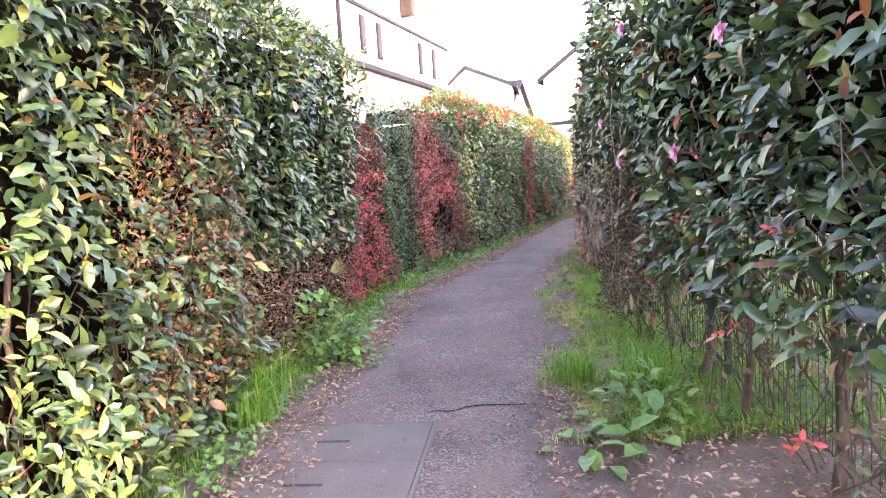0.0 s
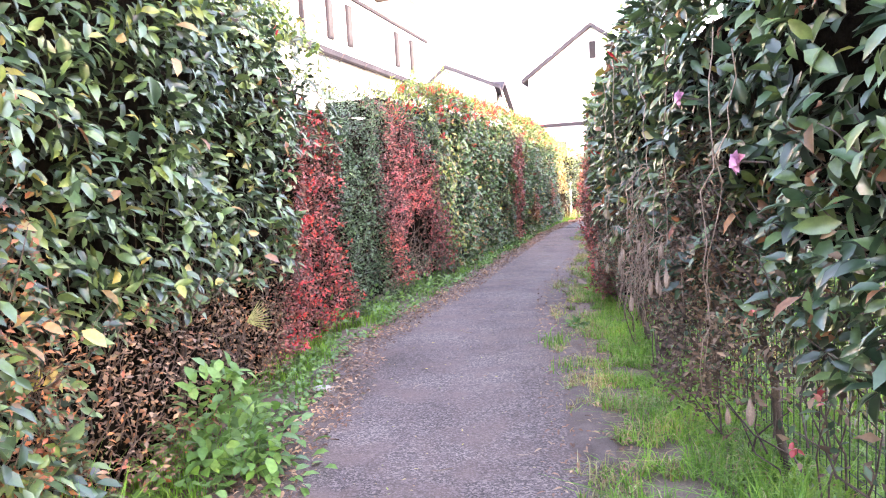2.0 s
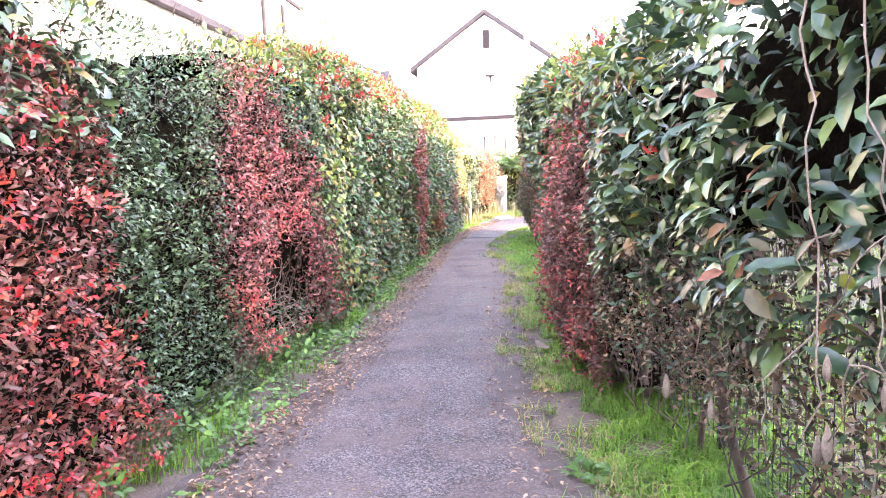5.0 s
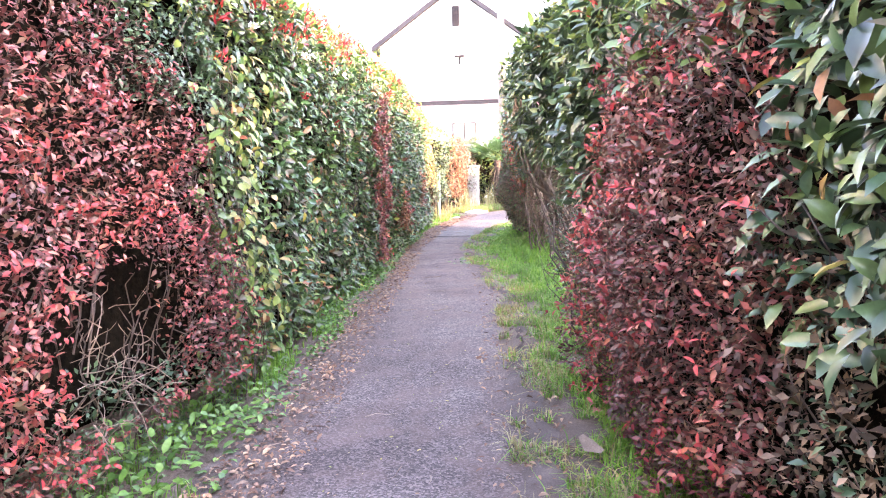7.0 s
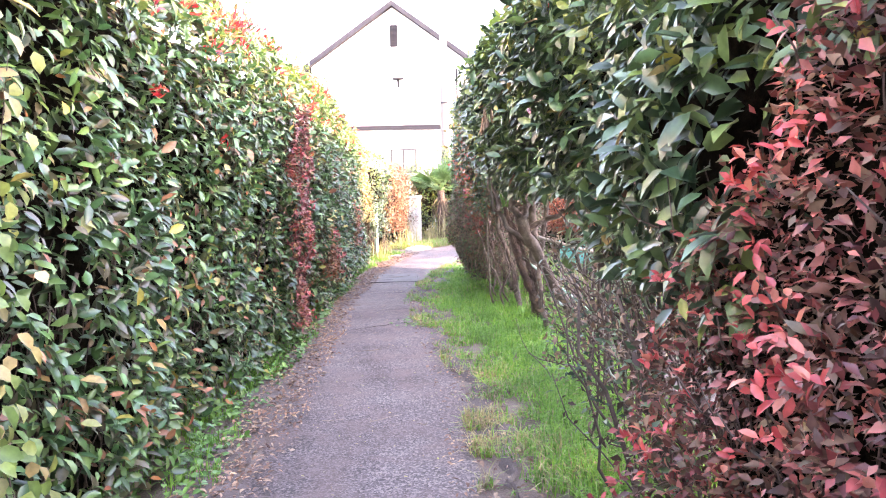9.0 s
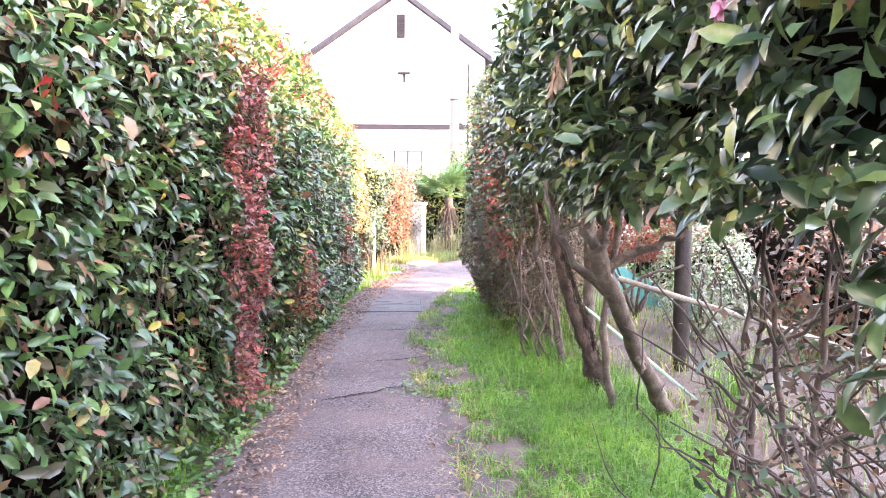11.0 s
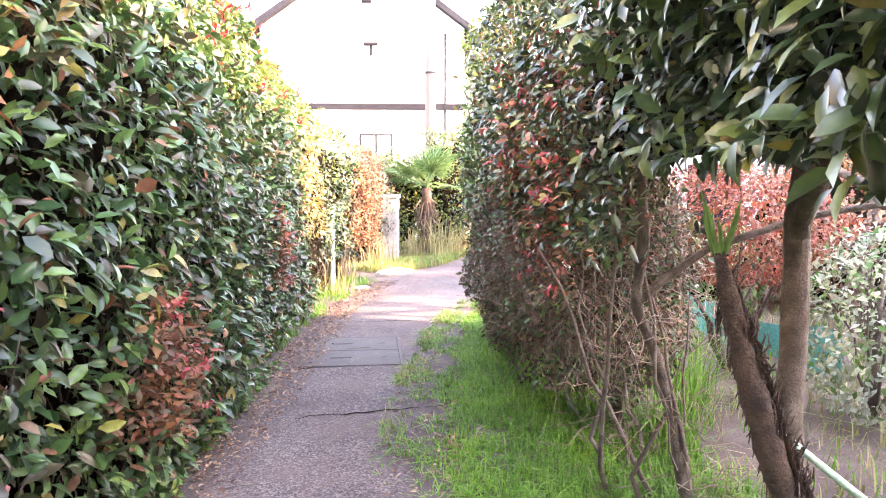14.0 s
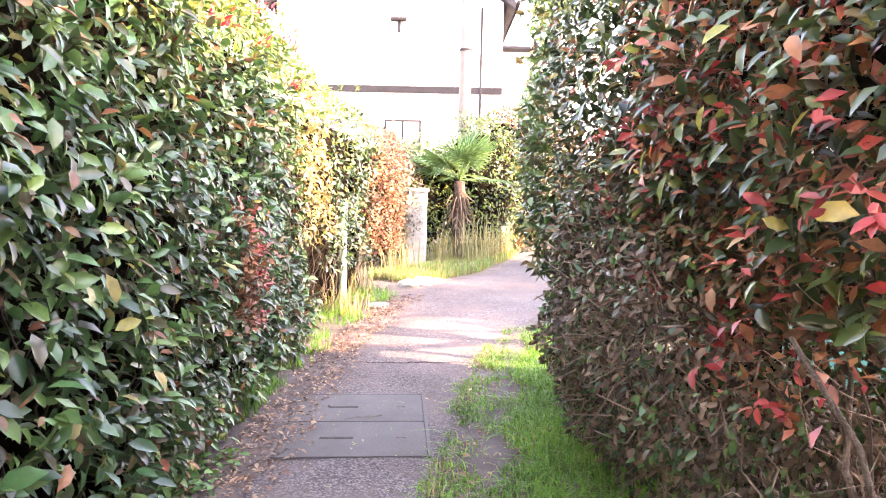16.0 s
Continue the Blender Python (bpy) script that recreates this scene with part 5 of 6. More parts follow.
def build_weed_clumps():
    for x, y, r, h, n, leaf, lab in ((-1.06, 5.75, 0.36, 0.60, 300, 0.10, "leafy bright green nettle clump at the hedge foot"), (-0.86, 5.6, 0.20, 0.24, 110, 0.08, "low bright green nettle clump beside the asphalt"),
                                     (-0.62, 9.6, 0.2, 0.42, 70, 0.07, "yellow-green leafy weed at the hedge foot"), (-0.95, 8.65, 0.16, 0.5, 40, 0.08, "pale yellow-green weed at the hedge foot"),
                                     (-0.15, 11.25, 0.3, 0.28, 160, 0.07, "round-leaved green weed clump at the hedge foot"), (0.1, 11.8, 0.25, 0.2, 110, 0.065, "round-leaved green weed clump beside the asphalt"),
                                     (0.95, 3.75, 0.22, 0.16, 16, 0.17, "broad-leaved dock plant in the grass"), (0.62, 3.55, 0.18, 0.12, 9, 0.16, "broad-leaved dock plant beside the asphalt"), (1.1, 4.1, 0.3, 0.28, 90, 0.09, "ivy-leaved weed clump in the grass"),
                                     (1.36, 8.55, 0.10, 0.10, 50, 0.07, "small rosette weed in the dust"), (3.15, 17.3, 0.12, 0.08, 20, 0.06, "small weed at the path edge"), (5.0, 18.75, 0.2, 0.3, 60, 0.07, "green weed under the shrub")):
        ob = thing("weed", x, y, 0, lab, "weed", "weeds")
        d = rng.normal(0, 1, (n, 2)) * r * 0.5
        z = h * rng.uniform(0.1, 1, n) * np.exp(-(d ** 2).sum(1) / (r * r))
        P = np.stack([x + d[:, 0], y + d[:, 1], z + 0.02], -1)
        o = np.concatenate([d / r, np.full((n, 1), 0.25)], 1)
        raw("foliage", *leaves(P, o + rng.normal(0, 0.35, (n, 3)), np.array([[0, 0, 1.0]]) + o * 0.4 + rng.normal(0, 0.2, (n, 3)), leaf * rng.uniform(0.6, 1.2, n), leaf * 0.58, 0.12, 0.25), WEED, ob, kind="stuff")
        for _ in range(max(2, n // 25)):
            e = P[rng.integers(0, n)]
            raw("stalk", *tube(wander((x + (e[0] - x) * 0.4, y + (e[1] - y) * 0.4, 0), e, 3, 0.01), [0.004, 0.004, 0.003, 0.002], 4), WEED, ob)
    for x, y, h, n in ((-1.32, 4.75, 0.34, 260), (-1.25, 4.3, 0.22, 160), (0.8, 4.75, 0.22, 260), (1.05, 8.0, 0.12, 90), (1.05, 7.2, 0.10, 60), (5.2, 18.3, 0.55, 160), (5.6, 18.6, 0.6, 160), (5.3, 16.2, 0.35, 140), (1.2, 4.5, 0.3, 200)):
        ob = thing("grass_tuft", x, y, 0, "arching tuft of long green grass", "grass tuft", "grass tufts")
        P = np.stack([rng.normal(x, 0.07, n), rng.normal(y, 0.07, n), np.zeros(n)], -1)
        raw("tuft", *blades(P, h, 0.008, 0.8), GRASS, ob, kind="stuff")
    for x, y, h, n in ((7.3, 28.5, 0.55, 120), (7.75, 28.45, 0.7, 140), (8.25, 28.8, 0.6, 120), (8.8, 29.4, 0.6, 120), (6.2, 27.5, 0.5, 120), (5.15, 26.0, 0.35, 100), (4.75, 24.7, 0.3, 100)):
        ob = thing("grass_tuft", x, y, 0, "straw-coloured tuft of tall dry grass", "grass tuft", "grass tufts")
        P = np.stack([rng.normal(x, 0.14, n), rng.normal(y, 0.1, n), np.zeros(n)], -1)
        raw("tuft", *blades(P, h, 0.011, 0.5), STRAW, ob, kind="stuff")
    ob = thing("fan_palm_seedling", -1.06, 6.5, 0, "small yellowing fan palm leaf on a dark stalk", "palm")
    raw("stalk", *tube([(-1.25, 6.5, 0), (-1.2, 6.48, 0.4), (-1.1, 6.44, 0.66)], [0.008, 0.007, 0.006], 5), FIBRE, ob)
    for k in range(11):
        a = -0.9 + k * 0.18
        raw("leaflet", *leaves(np.array([[-1.1, 6.44, 0.66]]), np.array([[0.55 * math.cos(a) + 0.2, 0.3, 0.75 * math.sin(a) + 0.25]]), np.array([[0.3, -1.0, 0.3]]), 0.17, 0.007, 0.2, 0.05), STRAW, ob)


def build_vines():
    for y, z0, z1, n, pods in ((5.0, 2.05, 0.30, 2, 2), (6.1, 2.1, 0.75, 2, 9), (6.9, 2.2, 0.8, 2, 5), (7.6, 1.5, 0.7, 2, 4)):
        xx, nn = face(1, np.array([y]))
        c = np.array([xx[0], y, 0]) + nn[0] * 0.10
        ob = thing("dry_vine", c[0], c[1], z1, "pale dry vine hanging from the hedge with withered pods", "vine", "dry vines")
        for i in range(n):
            s = c + np.array([rng.normal(0, 0.03), rng.normal(0, 0.12), z0 - rng.uniform(0, 0.3)])
            e = c + np.array([rng.normal(0, 0.05), rng.normal(0, 0.16), z1 + rng.uniform(0, 0.25)])
            raw("strand", *tube(wander(s, e, 14, 0.013), np.linspace(0.0034, 0.002, 15), 5), VINE, ob)
        for i in range(pods):
            p = c + np.array([rng.normal(0.0, 0.05), rng.normal(0, 0.18), z1 + rng.uniform(-0.12, 0.35)])
            bm = bmesh.new()
            bmesh.ops.create_uvsphere(bm, u_segments=8, v_segments=7, radius=1.0)
            s = rng.uniform(0.8, 1.3)
            for v in bm.verts:
                w = 0.013 * s * (1.0 - 0.6 * max(0.0, v.co.z)) * (1 + 0.15 * math.sin(7 * math.atan2(v.co.y, v.co.x)))
                v.co = Vector((v.co.x * w, v.co.y * w, v.co.z * 0.042 * s)) + Vector(p) - ob.location
            part("pod", bm, VINE, ob, "withered papery pod")


def build_flowers():
    """Double pink blossoms that sit among the camellia leaves."""
    for y, z, r in ((4.7, 1.46, 0.045), (3.5, 1.48, 0.05), (4.5, 2.25, 0.05), (5.3, 1.75, 0.04), (2.9, 1.9, 0.045), (13.6, 1.95, 0.035)):
        xx, nn = face(1, np.array([y]))
        c = np.array([xx[0], y, z]) + nn[0] * 0.16
        ob = thing("camellia_flower", c[0], c[1], c[2], "open pink camellia blossom among dark leaves", "flower", "camellia blossoms")
        o = unit(nn[0][None] + np.array([[0, -0.3, 0.1]]))[0]
        for k in range(11):
            a = k * 2.4
            e = np.array([0, math.cos(a), math.sin(a)])
            d = e * (0.35 + 0.06 * k) + o * (0.9 - 0.07 * k)
            raw("petal", *leaves(c[None] - o * 0.01, d[None], (o - e * 0.4)[None], r * (0.8 + 0.04 * k), r * 0.85, 0.25, 0.2), PETAL, ob)
        raw("stalk", *tube([c - o * 0.12, c - o * 0.01], [0.004, 0.004], 5), TWIG, ob)


def build_hanging_leaves():
    """A withered brown branch end that hangs in the camellia crown."""
    xx, nn = face(1, np.array([14.75]))
    c = np.array([xx[0], 14.75, 2.1]) + nn[0] * 0.34
    ob = thing("withered_branch", c[0], c[1], c[2], "withered branch end with hanging curled brown leaves", "branch")
    raw("twig", *tube(wander(c - nn[0] * 0.3 + np.array([0, 0, 0.25]), c, 4, 0.01), [0.005, 0.004, 0.004, 0.003, 0.003], 5), TWIG, ob)
    for k in range(12):
        p = c + np.array([rng.normal(0, 0.02), rng.normal(0, 0.025), rng.uniform(-0.10, 0.02)])
        raw("leaf", *leaves(p[None], np.array([[rng.normal(0, 0.2), rng.normal(0, 0.2), -1.0]]), rng.normal(0, 1, (1, 3)), rng.uniform(0.07, 0.12), 0.03, 0.45, 0.1), DEAD, ob)


def build_climber():
    """Heart-leaved climber on the face where the red shrub meets the green hedge."""
    xx, nn = face(-1, np.array([12.45]))
    ob = thing("climber", float(xx[0]), 12.45, 0, "climbing vine with pale yellow-green heart-shaped leaves on the hedge", "climber")
    ch, lf = [], []
    for k in range(9):
        y0, y1 = 12.45 + rng.normal(0, 0.14), 12.25 + rng.normal(0, 0.3)
        pts = []
        for t in np.linspace(0, 1, 12):
            y = y0 + (y1 - y0) * t + 0.05 * math.sin(t * 9 + k)
            x, n = face(-1, np.array([y]))
            z = 0.02 + t * rng.uniform(1.9, 2.1)
            pts.append(np.array([x[0], y, z]) + n[0] * (0.03 + 0.13 * float(lump(y, z))))
        ch.append(tube(pts, np.linspace(0.003, 0.0015, 12), 4))
        q = np.array(pts)[rng.integers(3, 12, 26)] + rng.normal(0, 0.06, (26, 3)) + nn * 0.10
        lf.append((q, nn * 0.3 + np.array([[0, 0, -0.7]]) + rng.normal(0, 0.35, (26, 3)), nn + np.array([[0, 0, 0.5]]) + rng.normal(0, 0.3, (26, 3))))
    raw("vine_stem", *join(ch), TWIG, ob)
    q, a, n = (np.concatenate(v) for v in zip(*lf))
    pick = rng.uniform(0, 1, len(q)) < 0.25
    for mask, mat, nm in ((~pick, LIME, "foliage"), (pick, GOLD, "yellow_foliage")):
        raw(nm, *leaves(q[mask], a[mask], n[mask], rng.uniform(0.04, 0.08, mask.sum()), 0.055, 0.15, 0.15), mat, ob, kind="stuff")


def build_vine_tangle():
    ob = thing("dry_vine", 1.2, 6.4, 0.75, "drooping tangle of pale dry stems on the hedge", "vine", "dry vines")
    ch = []
    for _ in range(70):
        y = rng.normal(6.45, 0.3)
        xx, nn = face(1, np.array([y]))
        s = np.array([xx[0], y, rng.uniform(0.85, 1.5)]) + nn[0] * rng.uniform(-0.12, 0.06)
        L = rng.uniform(0.2, 0.5)
        e = s + nn[0] * rng.uniform(0.0, 0.14) + np.array([0, rng.normal(0, 0.16), -L])
        m = (s + e) / 2 + nn[0] * rng.uniform(0.0, 0.08) + np.array([0, 0, rng.uniform(0, 0.12)])
        ch.append(tube(np.concatenate([wander(s, m, 3, 0.015), wander(m, e, 3, 0.015)[1:]]), np.linspace(0.0032, 0.0018, 7), 4))
    raw("stem_tangle", *join(ch), VINE, ob, kind="stuff")


build_flowers()
build_hanging_leaves()
build_climber()
build_vine_tangle()
build_verges()
build_litter()
build_weed_clumps()
build_vines()


# ---- garden on the right ----
def build_garden():
    ob = thing("maple_shrub", 6.9, 19.6, 0, "red-orange leaved maple shrub in the garden", "shrub")
    blob(ob, (6.9, 19.6, 1.22), (0.9, 0.85, 0.48), MAPLE, 1500, 0.042, inner=False, second=RUSSET, share=0.4)
    for k in range(6):
        a = k * 1.05
        raw("stem", *tube(wander((6.9, 19.6, -0.03), (6.9 + 0.6 * math.cos(a), 19.6 + 0.6 * math.sin(a), 1.2), 5, 0.05), np.linspace(0.025, 0.006, 6), 5), BARK, ob)
    ob = thing("pale_shrub", 6.7, 18.2, 0, "shrub with pale leaves in the garden", "shrub")
    blob(ob, (6.75, 18.2, 0.65), (0.5, 0.55, 0.62), PALE, 900, 0.05, second=WEED, share=0.15, inner=False)
    raw("stem", *tube([(6.75, 18.2, -0.03), (6.72, 18.2, 0.5), (6.75, 18.2, 1.0)], [0.03, 0.025, 0.01], 6), BARK, ob)
    for k in range(5):
        raw("stem", *tube(wander((6.75, 18.2, 0.05), (6.75 + rng.normal(0, 0.3), 18.2 + rng.normal(0, 0.3), 1.0), 4, 0.03), np.linspace(0.014, 0.004, 5), 5), BARK, ob)
    ob = thing("netting", 7.8, 21.0, 0, "low teal garden netting on short stakes", "netting")
    ys = np.linspace(18.9, 23.0, 40)
    x = 7.6 + 0.12 * np.sin(ys * 3) + 0.25 * (ys - 20)
    V = np.concatenate([np.stack([x, ys, np.full(40, 0.0)], -1), np.stack([x + 0.03 * np.sin(ys * 9), ys, 0.34 + 0.05 * np.sin(ys * 5)], -1)])
    raw("net", V, [(i, i + 1, 41 + i, 40 + i) for i in range(39)], TEAL, ob)
    for k in (0, 13, 26, 39):
        raw("stake", *tube([(x[k] + 0.02, ys[k], -0.05), (x[k] + 0.02, ys[k], 0.45)], [0.012, 0.012], 6), GREYWOOD, ob)
    ob = thing("garden_shed", 11.2, 24.2, 0, "pale-walled garden outbuilding in full sun", "outbuilding")
    ob.rotation_euler = (0, 0, radians(-42))
    part("wall", box_bm(-2.6, 2.6, -0.1, 2.4, 0, 2.15, 0.01), PLASTER, ob)
    part("roof", box_bm(-2.8, 2.8, -0.35, 2.6, 2.15, 2.27, 0.01), SLATE, ob)
    part("door", box_bm(-0.5, 0.35, -0.135, -0.1, 0.02, 1.9, 0.006), GREYPAINT, ob, "grey painted door")
    ob = thing("tarpaulin", 17.9, 27.8, 0, "bright blue tarpaulin hung on a rail", "tarpaulin")
    n = 14
    gx = np.linspace(-0.75, 0.75, n)
    V = [(17.9 + 0.66 * g, 27.8 - 0.75 * g + 0.05 * math.sin(g * 9), z) for z in (1.0, 1.6, 2.2, 2.8) for g in gx]
    raw("sheet", V, [(r * n + i, r * n + i + 1, (r + 1) * n + i + 1, (r + 1) * n + i) for r in range(3) for i in range(n - 1)], BLUE, ob, smooth=True)
    raw("rail", *tube([(17.3, 28.45, 2.82), (18.5, 27.1, 2.82)], [0.02, 0.02], 6), GREYWOOD, ob)
    raw("rail_post", *tube([(17.3, 28.45, -0.05), (17.3, 28.45, 2.85)], [0.03, 0.03], 6), GREYWOOD, ob)
    raw("rail_post", *tube([(18.5, 27.1, -0.05), (18.5, 27.1, 2.85)], [0.03, 0.03], 6), GREYWOOD, ob)
    ob = thing("house", 24.0, 27.5, 0, "brown weatherboarded house beyond the garden", "house")
    ob.rotation_euler = (0, 0, radians(-50))
    part("wall", box_bm(-4.5, 4.5, 0, 6, 0, 4.8, 0.01), SIDING, ob)
    for k in range(20):
        part("board", box_bm(-4.52, 4.52, -0.03, 0, 0.2 + k * 0.23, 0.40 + k * 0.23), SIDING, ob)
    part("roof", box_bm(-5, 5, -0.5, 6.5, 4.8, 5.1, 0.02), SLATE, ob)
    part("window", box_bm(-1.6, 0.2, -0.07, -0.03, 1.1, 2.3, 0.01), GLASS_DARK, ob, "dark window")
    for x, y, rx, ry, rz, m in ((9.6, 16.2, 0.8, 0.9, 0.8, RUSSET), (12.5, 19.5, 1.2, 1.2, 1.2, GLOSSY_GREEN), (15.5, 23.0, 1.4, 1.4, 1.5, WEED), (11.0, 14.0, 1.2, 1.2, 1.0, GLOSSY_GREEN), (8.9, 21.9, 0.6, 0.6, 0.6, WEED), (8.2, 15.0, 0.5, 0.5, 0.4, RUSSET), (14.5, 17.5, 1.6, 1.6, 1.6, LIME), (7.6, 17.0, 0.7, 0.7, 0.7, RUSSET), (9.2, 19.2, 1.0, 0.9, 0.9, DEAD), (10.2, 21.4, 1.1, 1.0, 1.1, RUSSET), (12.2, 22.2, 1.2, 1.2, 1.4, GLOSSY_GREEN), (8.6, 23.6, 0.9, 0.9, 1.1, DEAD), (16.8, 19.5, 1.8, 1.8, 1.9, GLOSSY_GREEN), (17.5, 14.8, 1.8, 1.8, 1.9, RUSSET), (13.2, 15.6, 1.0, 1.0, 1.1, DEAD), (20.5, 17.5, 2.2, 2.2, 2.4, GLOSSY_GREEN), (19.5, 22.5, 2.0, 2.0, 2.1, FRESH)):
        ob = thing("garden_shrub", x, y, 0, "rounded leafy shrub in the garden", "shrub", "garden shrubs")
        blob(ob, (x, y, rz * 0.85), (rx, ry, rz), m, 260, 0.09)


build_garden()


# ---- the bend at the end ----
def build_bend():
    ob = thing("gate_pier", 6.75, 28.4, 0, "rendered pale concrete gate pier with stains", "pier")
    ob.rotation_euler = (0, 0, radians(-25))
    part("shaft", box_bm(-0.17, 0.17, -0.14, 0.14, -0.05, 1.30, 0.02), STONE, ob)
    part("cap", box_bm(-0.20, 0.20, -0.17, 0.17, 1.30, 1.37, 0.02), STONE, ob)
    for x, y, w, h in ((9.1, 29.9, 0.2, 0.6), (9.5, 30.5, 0.14, 0.8)):
        ob = thing("stone_post", x, y, 0, "short weathered pale stone post in the grass", "post", "stone posts")
        part("shaft", box_bm(-w / 2, w / 2, -w / 2, w / 2, -0.05, h, 0.02), STONE, ob)
    for x, y, r in ((6.02, 26.45, 0.12), (6.28, 26.55, 0.14), (6.5, 26.62, 0.10), (5.2, 24.95, 0.09), (-0.78, 7.05, 0.07)):
        ob = thing("stone", x, y, 0, "rough pale stone at the path edge", "stone", "edge stones")
        bm = bmesh.new()
        bmesh.ops.create_icosphere(bm, subdivisions=2, radius=r)
        for v in bm.verts:
            k = 1 + 0.25 * math.sin(v.co.x * 31 + x * 7) * math.cos(v.co.y * 27 + y)
            v.co = Vector((v.co.x * 1.25 * k, v.co.y * k, v.co.z * 0.55 * k + r * 0.3))
        part("rock", bm, STONE, ob)
    # fan palm with a skirt of dead fronds
    ob = thing("fan_palm", 7.75, 28.9, 0, "bright green fan palm with a skirt of dead fronds", "palm tree")
    raw("trunk", *tube(wander((7.75, 28.9, -0.05), (7.72, 28.9, 1.5), 8, 0.01), np.linspace(0.13, 0.10, 9), 10), FIBRE, ob)
    hub = np.array([7.72, 28.9, 1.52])
    for k in range(19):
        a = k * 2.4
        el = 0.05 + 1.25 * ((k * 0.37) % 1)
        d = np.array([math.cos(a) * math.cos(el), math.sin(a) * math.cos(el), math.sin(el)])
        tip = hub + d * rng.uniform(0.42, 0.62)
        frond = raw("stalk", *tube(wander(hub, tip, 3, 0.01), [0.012, 0.01, 0.009, 0.008], 5), PALM, ob)
        s = np.cross(d, [0, 0, 1.0])
        s /= np.linalg.norm(s)
        u = np.cross(s, d)
        n = 22
        th = np.linspace(-2.0, 2.0, n)[:, None]
        A = d[None] * np.cos(th) + s[None] * np.sin(th)
        V, F = leaves(np.repeat(tip[None], n, 0), A + np.array([[0, 0, -0.12]]), np.repeat(u[None], n, 0), 0.58 * np.cos(th[:, 0] * 0.42), 0.034, 0.3, 0.12)
        raw("fan", V, F, PALM, ob, kind="stuff")
    ch = []
    for _ in range(34):
        a = rng.uniform(0, 6.28)
        s = hub + np.array([0.1 * math.cos(a), 0.1 * math.sin(a), rng.uniform(-0.7, -0.2)])
        e = s + np.array([0.2 * math.cos(a), 0.2 * math.sin(a), -rng.uniform(0.2, 0.5)])
        ch.append(tube(wander(s, e, 3, 0.02), [0.008, 0.012, 0.012, 0.004], 3))
    raw("dead_skirt", *join(ch), DEAD, ob, "hanging dead brown fronds", kind="stuff")
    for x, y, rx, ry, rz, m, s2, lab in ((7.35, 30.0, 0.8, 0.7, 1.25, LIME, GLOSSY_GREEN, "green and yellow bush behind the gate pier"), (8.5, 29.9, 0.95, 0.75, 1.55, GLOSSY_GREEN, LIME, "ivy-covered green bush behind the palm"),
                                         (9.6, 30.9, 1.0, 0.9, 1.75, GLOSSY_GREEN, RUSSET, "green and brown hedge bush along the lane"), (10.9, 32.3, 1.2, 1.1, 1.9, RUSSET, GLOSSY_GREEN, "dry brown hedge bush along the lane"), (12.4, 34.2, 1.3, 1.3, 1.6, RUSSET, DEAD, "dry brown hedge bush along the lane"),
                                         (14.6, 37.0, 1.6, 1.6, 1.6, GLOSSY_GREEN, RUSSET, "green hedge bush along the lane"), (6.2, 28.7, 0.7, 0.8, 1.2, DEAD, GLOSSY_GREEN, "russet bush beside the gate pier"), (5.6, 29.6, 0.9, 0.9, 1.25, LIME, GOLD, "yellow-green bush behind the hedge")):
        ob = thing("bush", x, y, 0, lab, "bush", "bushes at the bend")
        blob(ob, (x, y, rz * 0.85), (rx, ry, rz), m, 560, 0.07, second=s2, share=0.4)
    # bare trees set in the garden so their branch shadows cross the bend
    for tx, ty in ((9.4, 20.2), (10.9, 20.5)):
        limbs = []
        for k in range(11):
            a = k * 2.1
            h = 1.3 + 0.22 * k
            r = 1.2 - 0.05 * k
            limbs.append(([(tx, ty, h), (tx + r * 0.5 * math.cos(a), ty + r * 0.5 * math.sin(a), h + 0.3), (tx + r * math.cos(a), ty + r * math.sin(a), h + 0.9)], 0.055, 0.022))
        tree("bare_tree", "slender bare branching tree in the garden", [(tx, ty, -0.05), (tx + 0.05, ty, 1.8), (tx - 0.05, ty + 0.05, 4.2)], [0.08, 0.06, 0.025], limbs, group="bare trees")


build_bend()


# ---- houses ----
def gable_house(x, y, turn, u0, u1, up, eave, ridge, depth, label, over=0.3):
    ob = thing("house", x, y, 0, label, "house")
    ob.rotation_euler = (0, 0, radians(turn))
    bm = bmesh.new()
    prof = [(u0, 0), (u1, 0), (u1, eave), (up, ridge - 0.18), (u0, eave)]
    f = [bm.verts.new((a, 0, b)) for a, b in prof]
    g = [bm.verts.new((a, depth, b)) for a, b in prof]
    bm.faces.new(f)
    bm.faces.new(g[::-1])
    for i in range(5):
        bm.faces.new((f[i], g[i], g[(i + 1) % 5], f[(i + 1) % 5]))
    bmesh.ops.recalc_face_normals(bm, faces=bm.faces[:])
    part("wall", bm, PLASTER, ob)
    for s, uu in ((-1, u0), (1, u1)):
        sl = (ridge - eave) / abs(up - uu)
        ue = uu + s * over
        ze = eave - sl * over
        bm = bmesh.new()
        q = []
        for yy in (-over, depth + over):
            q.append([bm.verts.new(p) for p in ((up, yy, ridge), (ue, yy, ze), (ue, yy, ze - 0.2), (up, yy, ridge - 0.2))])
        a, b = q
        bm.faces.new(a)
        bm.faces.new(b[::-1])
        for i in range(4):
            bm.faces.new((a[i], b[i], b[(i + 1) % 4], a[(i + 1) % 4]))
        bmesh.ops.recalc_face_normals(bm, faces=bm.faces[:])
        part("roof", bm, SLATE, ob, "dark slate roof slope")
    return ob


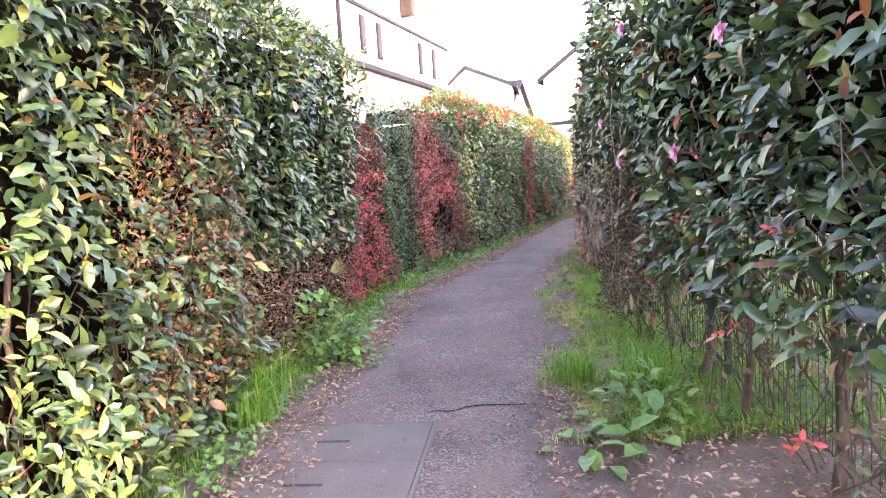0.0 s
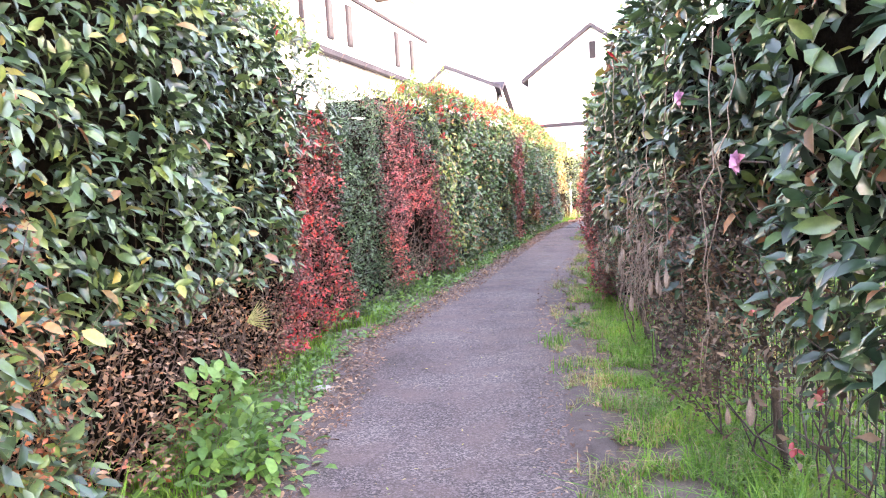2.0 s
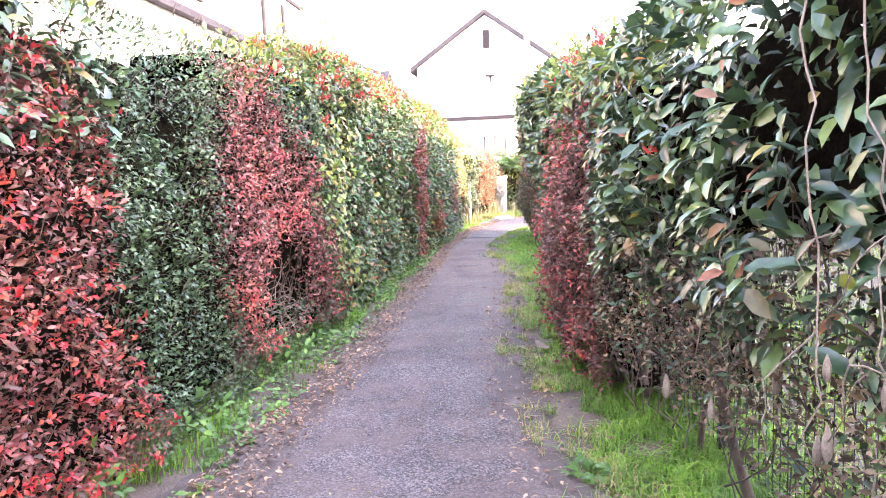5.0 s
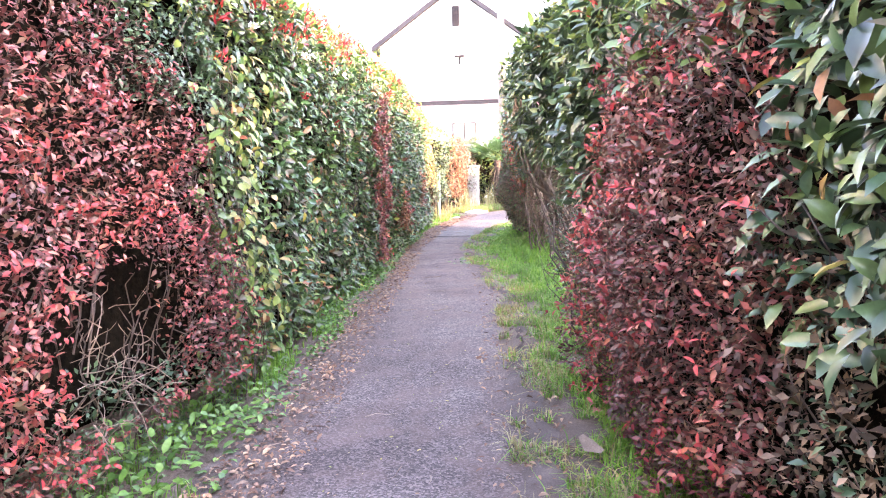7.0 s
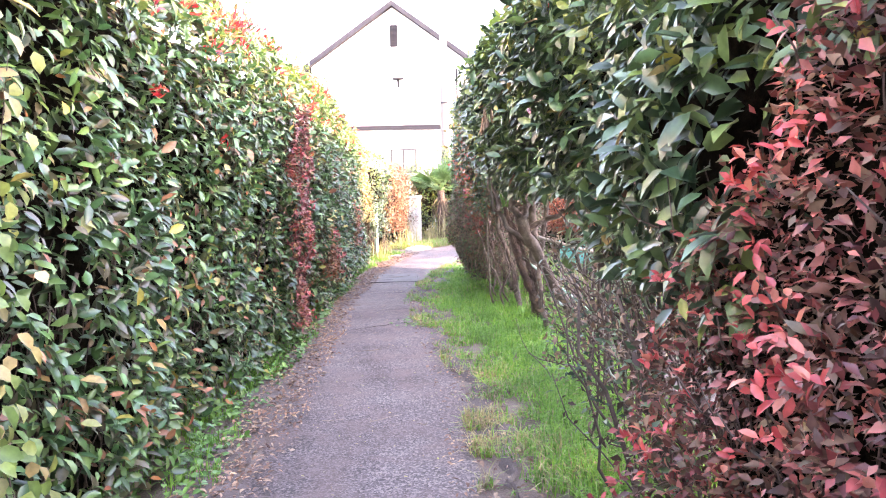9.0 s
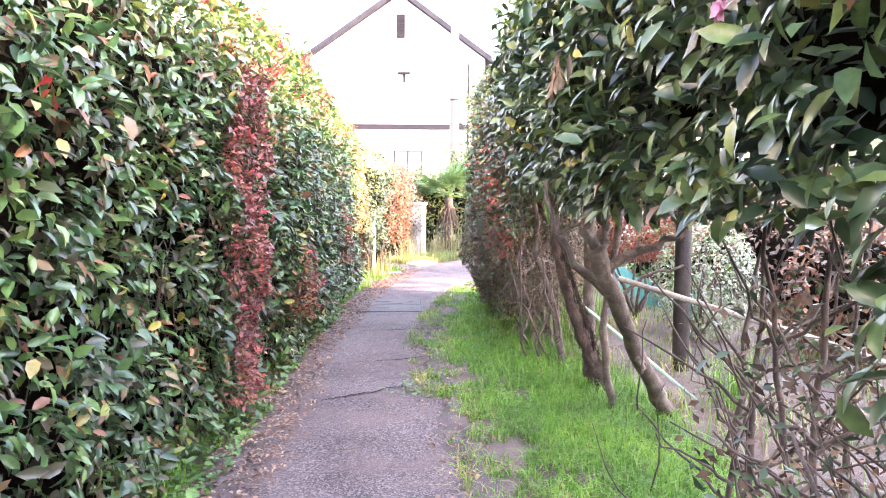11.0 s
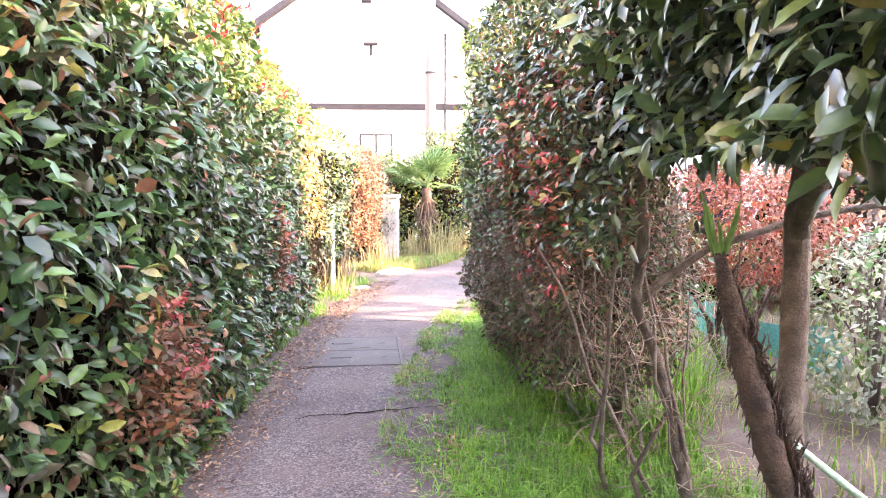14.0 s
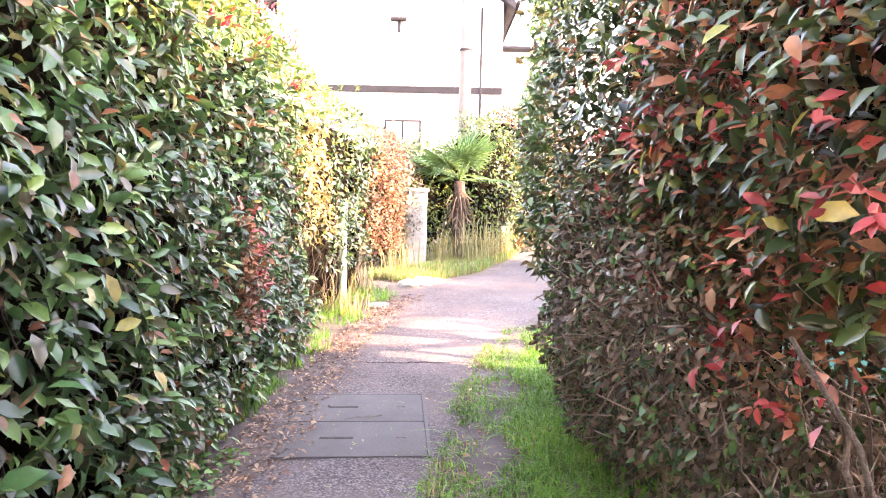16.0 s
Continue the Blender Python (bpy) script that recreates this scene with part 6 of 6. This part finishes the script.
def window(ob, u0, u1, z0, z1, mat=None, y=-0.0, bar=True):
    w = part("window", box_bm(u0, u1, y - 0.045, y + 0.02, z0, z1, 0.004), GREYPAINT, ob, "grey window frame")
    if not bar:
        part("pane", box_bm(u0 + 0.04, u1 - 0.04, y - 0.053, y - 0.02, z0 + 0.04, z1 - 0.04), mat or GLASS_DARK, w)
        return
    m = (u0 + u1) / 2
    for a, b in ((u0 + 0.05, m - 0.02), (m + 0.02, u1 - 0.05)):
        part("pane", box_bm(a, b, y - 0.053, y - 0.02, z0 + 0.05, z1 - 0.05), mat or GLASS_DARK, w)
    part("sill", box_bm(u0 - 0.06, u1 + 0.06, y - 0.12, y + 0.01, z0 - 0.06, z0), PALECON, w)


def build_houses():
    ob = gable_house(7.9, 35.5, -20, -2.75, 3.3, 0.35, 6.45, 8.6, 8.0, "white rendered two-storey gabled house with dark roof edge")
    part("belt", box_bm(-2.77, 3.32, -0.07, 0.0, 3.84, 4.02, 0.006), GREYPAINT, ob, "grey horizontal belt board")
    v = part("gable_vent", box_bm(0.24, 0.54, -0.05, 0.02, 6.95, 7.75, 0.01), GREYPAINT, ob, "tall grey gable vent")
    for k in range(7):
        part("slat", box_bm(0.27, 0.51, -0.07, -0.045, 7.0 + k * 0.1, 7.05 + k * 0.1), GREYPAINT, v)
    h = part("vent_hood", box_bm(0.30, 0.72, -0.16, 0.0, 5.72, 5.80, 0.01), GREYPAINT, ob, "grey vent hood")
    part("duct", box_bm(0.48, 0.56, -0.09, 0.0, 5.42, 5.72, 0.01), GREYPAINT, h)
    window(ob, 0.15, 1.15, 2.2, 3.12)
    window(ob, -2.0, -1.0, 2.2, 3.12)
    part("drainpipe", box_bm(2.70, 2.76, -0.08, -0.02, 0, 6.1, 0.01), GREYPAINT, ob)
    part("gutter", box_bm(3.62, 3.72, -0.3, 8.2, 6.15, 6.25, 0.02), GREYPAINT, ob)
    wing = part("wing", box_bm(3.3, 6.2, 1.2, 6.5, 0, 5.2, 0.01), PLASTER, ob, "lower white wing")
    part("wing_roof", box_bm(3.32, 6.6, 0.7, 7.0, 5.2, 5.28, 0.02), SLATE, wing)
    part("wing_window", box_bm(4.1, 5.3, 1.15, 1.2, 3.4, 4.6, 0.01), GLASS_DARK, wing, "dark window")

    ob = thing("utility_pole", 8.95, 31.85, 0, "pale grey concrete utility pole before the house", "utility pole")
    raw("shaft", *tube([(8.95, 31.85, -0.1), (8.95, 31.85, 4), (8.95, 31.85, 9.5)], [0.15, 0.13, 0.105], 16), CONCRETE, ob, smooth=True)
    for z in (2.6, 4.4):
        raw("band", *tube([(8.95, 31.85, z), (8.95, 31.85, z + 0.05)], [0.15, 0.15], 16), GREYPAINT, ob)

    # the long white house behind the left hedge: local x along its wall, towards its far corner
    ob = thing("house", 0.19, 22.3, 0, "long white rendered house with narrow shuttered windows", "house")
    ob.rotation_euler = (0, 0, radians(90 - 18))
    part("wall", box_bm(-13, 0, 0, 8, 0, 7.2, 0.01), PLASTER, ob)
    part("string_rail", box_bm(-13.02, 0.15, -0.05, 0.0, 5.44, 5.52, 0.006), GREYPAINT, ob, "thin grey rail under the upper storey")
    part("porch_roof", box_bm(-13, -0.05, -0.16, 0.0, 4.05, 4.17, 0.01), SLATE, ob, "grey lean-to roof edge")
    for a in (-6.25, -5.3, -2.4, -1.25):
        window(ob, a - 0.13, a + 0.13, 4.42, 5.28, SHUTTER, bar=False)
    part("downpipe", box_bm(-7.5, -7.42, -0.08, 0.0, 4.1, 5.5, 0.01), GREYPAINT, ob)
    part("roof", box_bm(-13.5, 0.9, -0.9, 8.5, 7.2, 7.45, 0.02), SLATE, ob, "dark roof with deep eaves")
    e = part("balcony", box_bm(-4.6, -0.4, -0.5, 0.0, 6.35, 6.5, 0.01), PLASTER, ob, "white balcony slab")
    part("bracket", box_bm(-3.75, -3.5, -0.35, 0.0, 5.75, 6.35, 0.02), DARKWOOD_AND_HOLLOW, e, "dark bracket")
    part("rail", box_bm(-4.6, -0.4, -0.5, -0.46, 6.5, 7.1, 0.005), PLASTER, e)

    ob = gable_house(2.0, 42.0, -8, -1.9, 2.2, -0.55, 6.9, 8.1, 6.0, "small white gabled house in the distance")
    window(ob, -1.3, -0.9, 6.0, 7.2, bar=False)
    ob = gable_house(5.0, 46.0, 70, -3.0, 3.0, 0.0, 5.6, 7.6, 5.5, "white house with a grey pitched roof in the distance")
    window(ob, -0.6, 0.6, 3.6, 4.6)

    # an unseen house added on the sunny side, to shade the hedges and the path
    ob = thing("house", 9.6, 6.9, 0, "unseen two-storey rendered house added beyond the fence for shade", "house")
    ob.rotation_euler = (0, 0, radians(53.1))
    part("wall", box_bm(-9.6, 8.6, -7.0, 0, 0, 6.0, 0.01), PLASTER, ob)
    bm = bmesh.new()
    pr = [(0.5, 5.9), (-3.5, 8.2), (-7.5, 5.9)]
    a = [bm.verts.new((-10.0, p, z)) for p, z in pr]
    c = [bm.verts.new((9.0, p, z)) for p, z in pr]
    for q in (a, c[::-1], (a[0], c[0], c[1], a[1]), (a[1], c[1], c[2], a[2]), (a[2], c[2], c[0], a[0])):
        bm.faces.new(q)
    bmesh.ops.recalc_face_normals(bm, faces=bm.faces[:])
    part("roof", bm, SLATE, ob)
    for u in (-6, -2, 2, 6):
        w = part("window", box_bm(u - 0.8, u + 0.8, 0.0, 0.04, 3.6, 4.8, 0.01), GLASS_DARK, ob, "dark window")


build_houses()
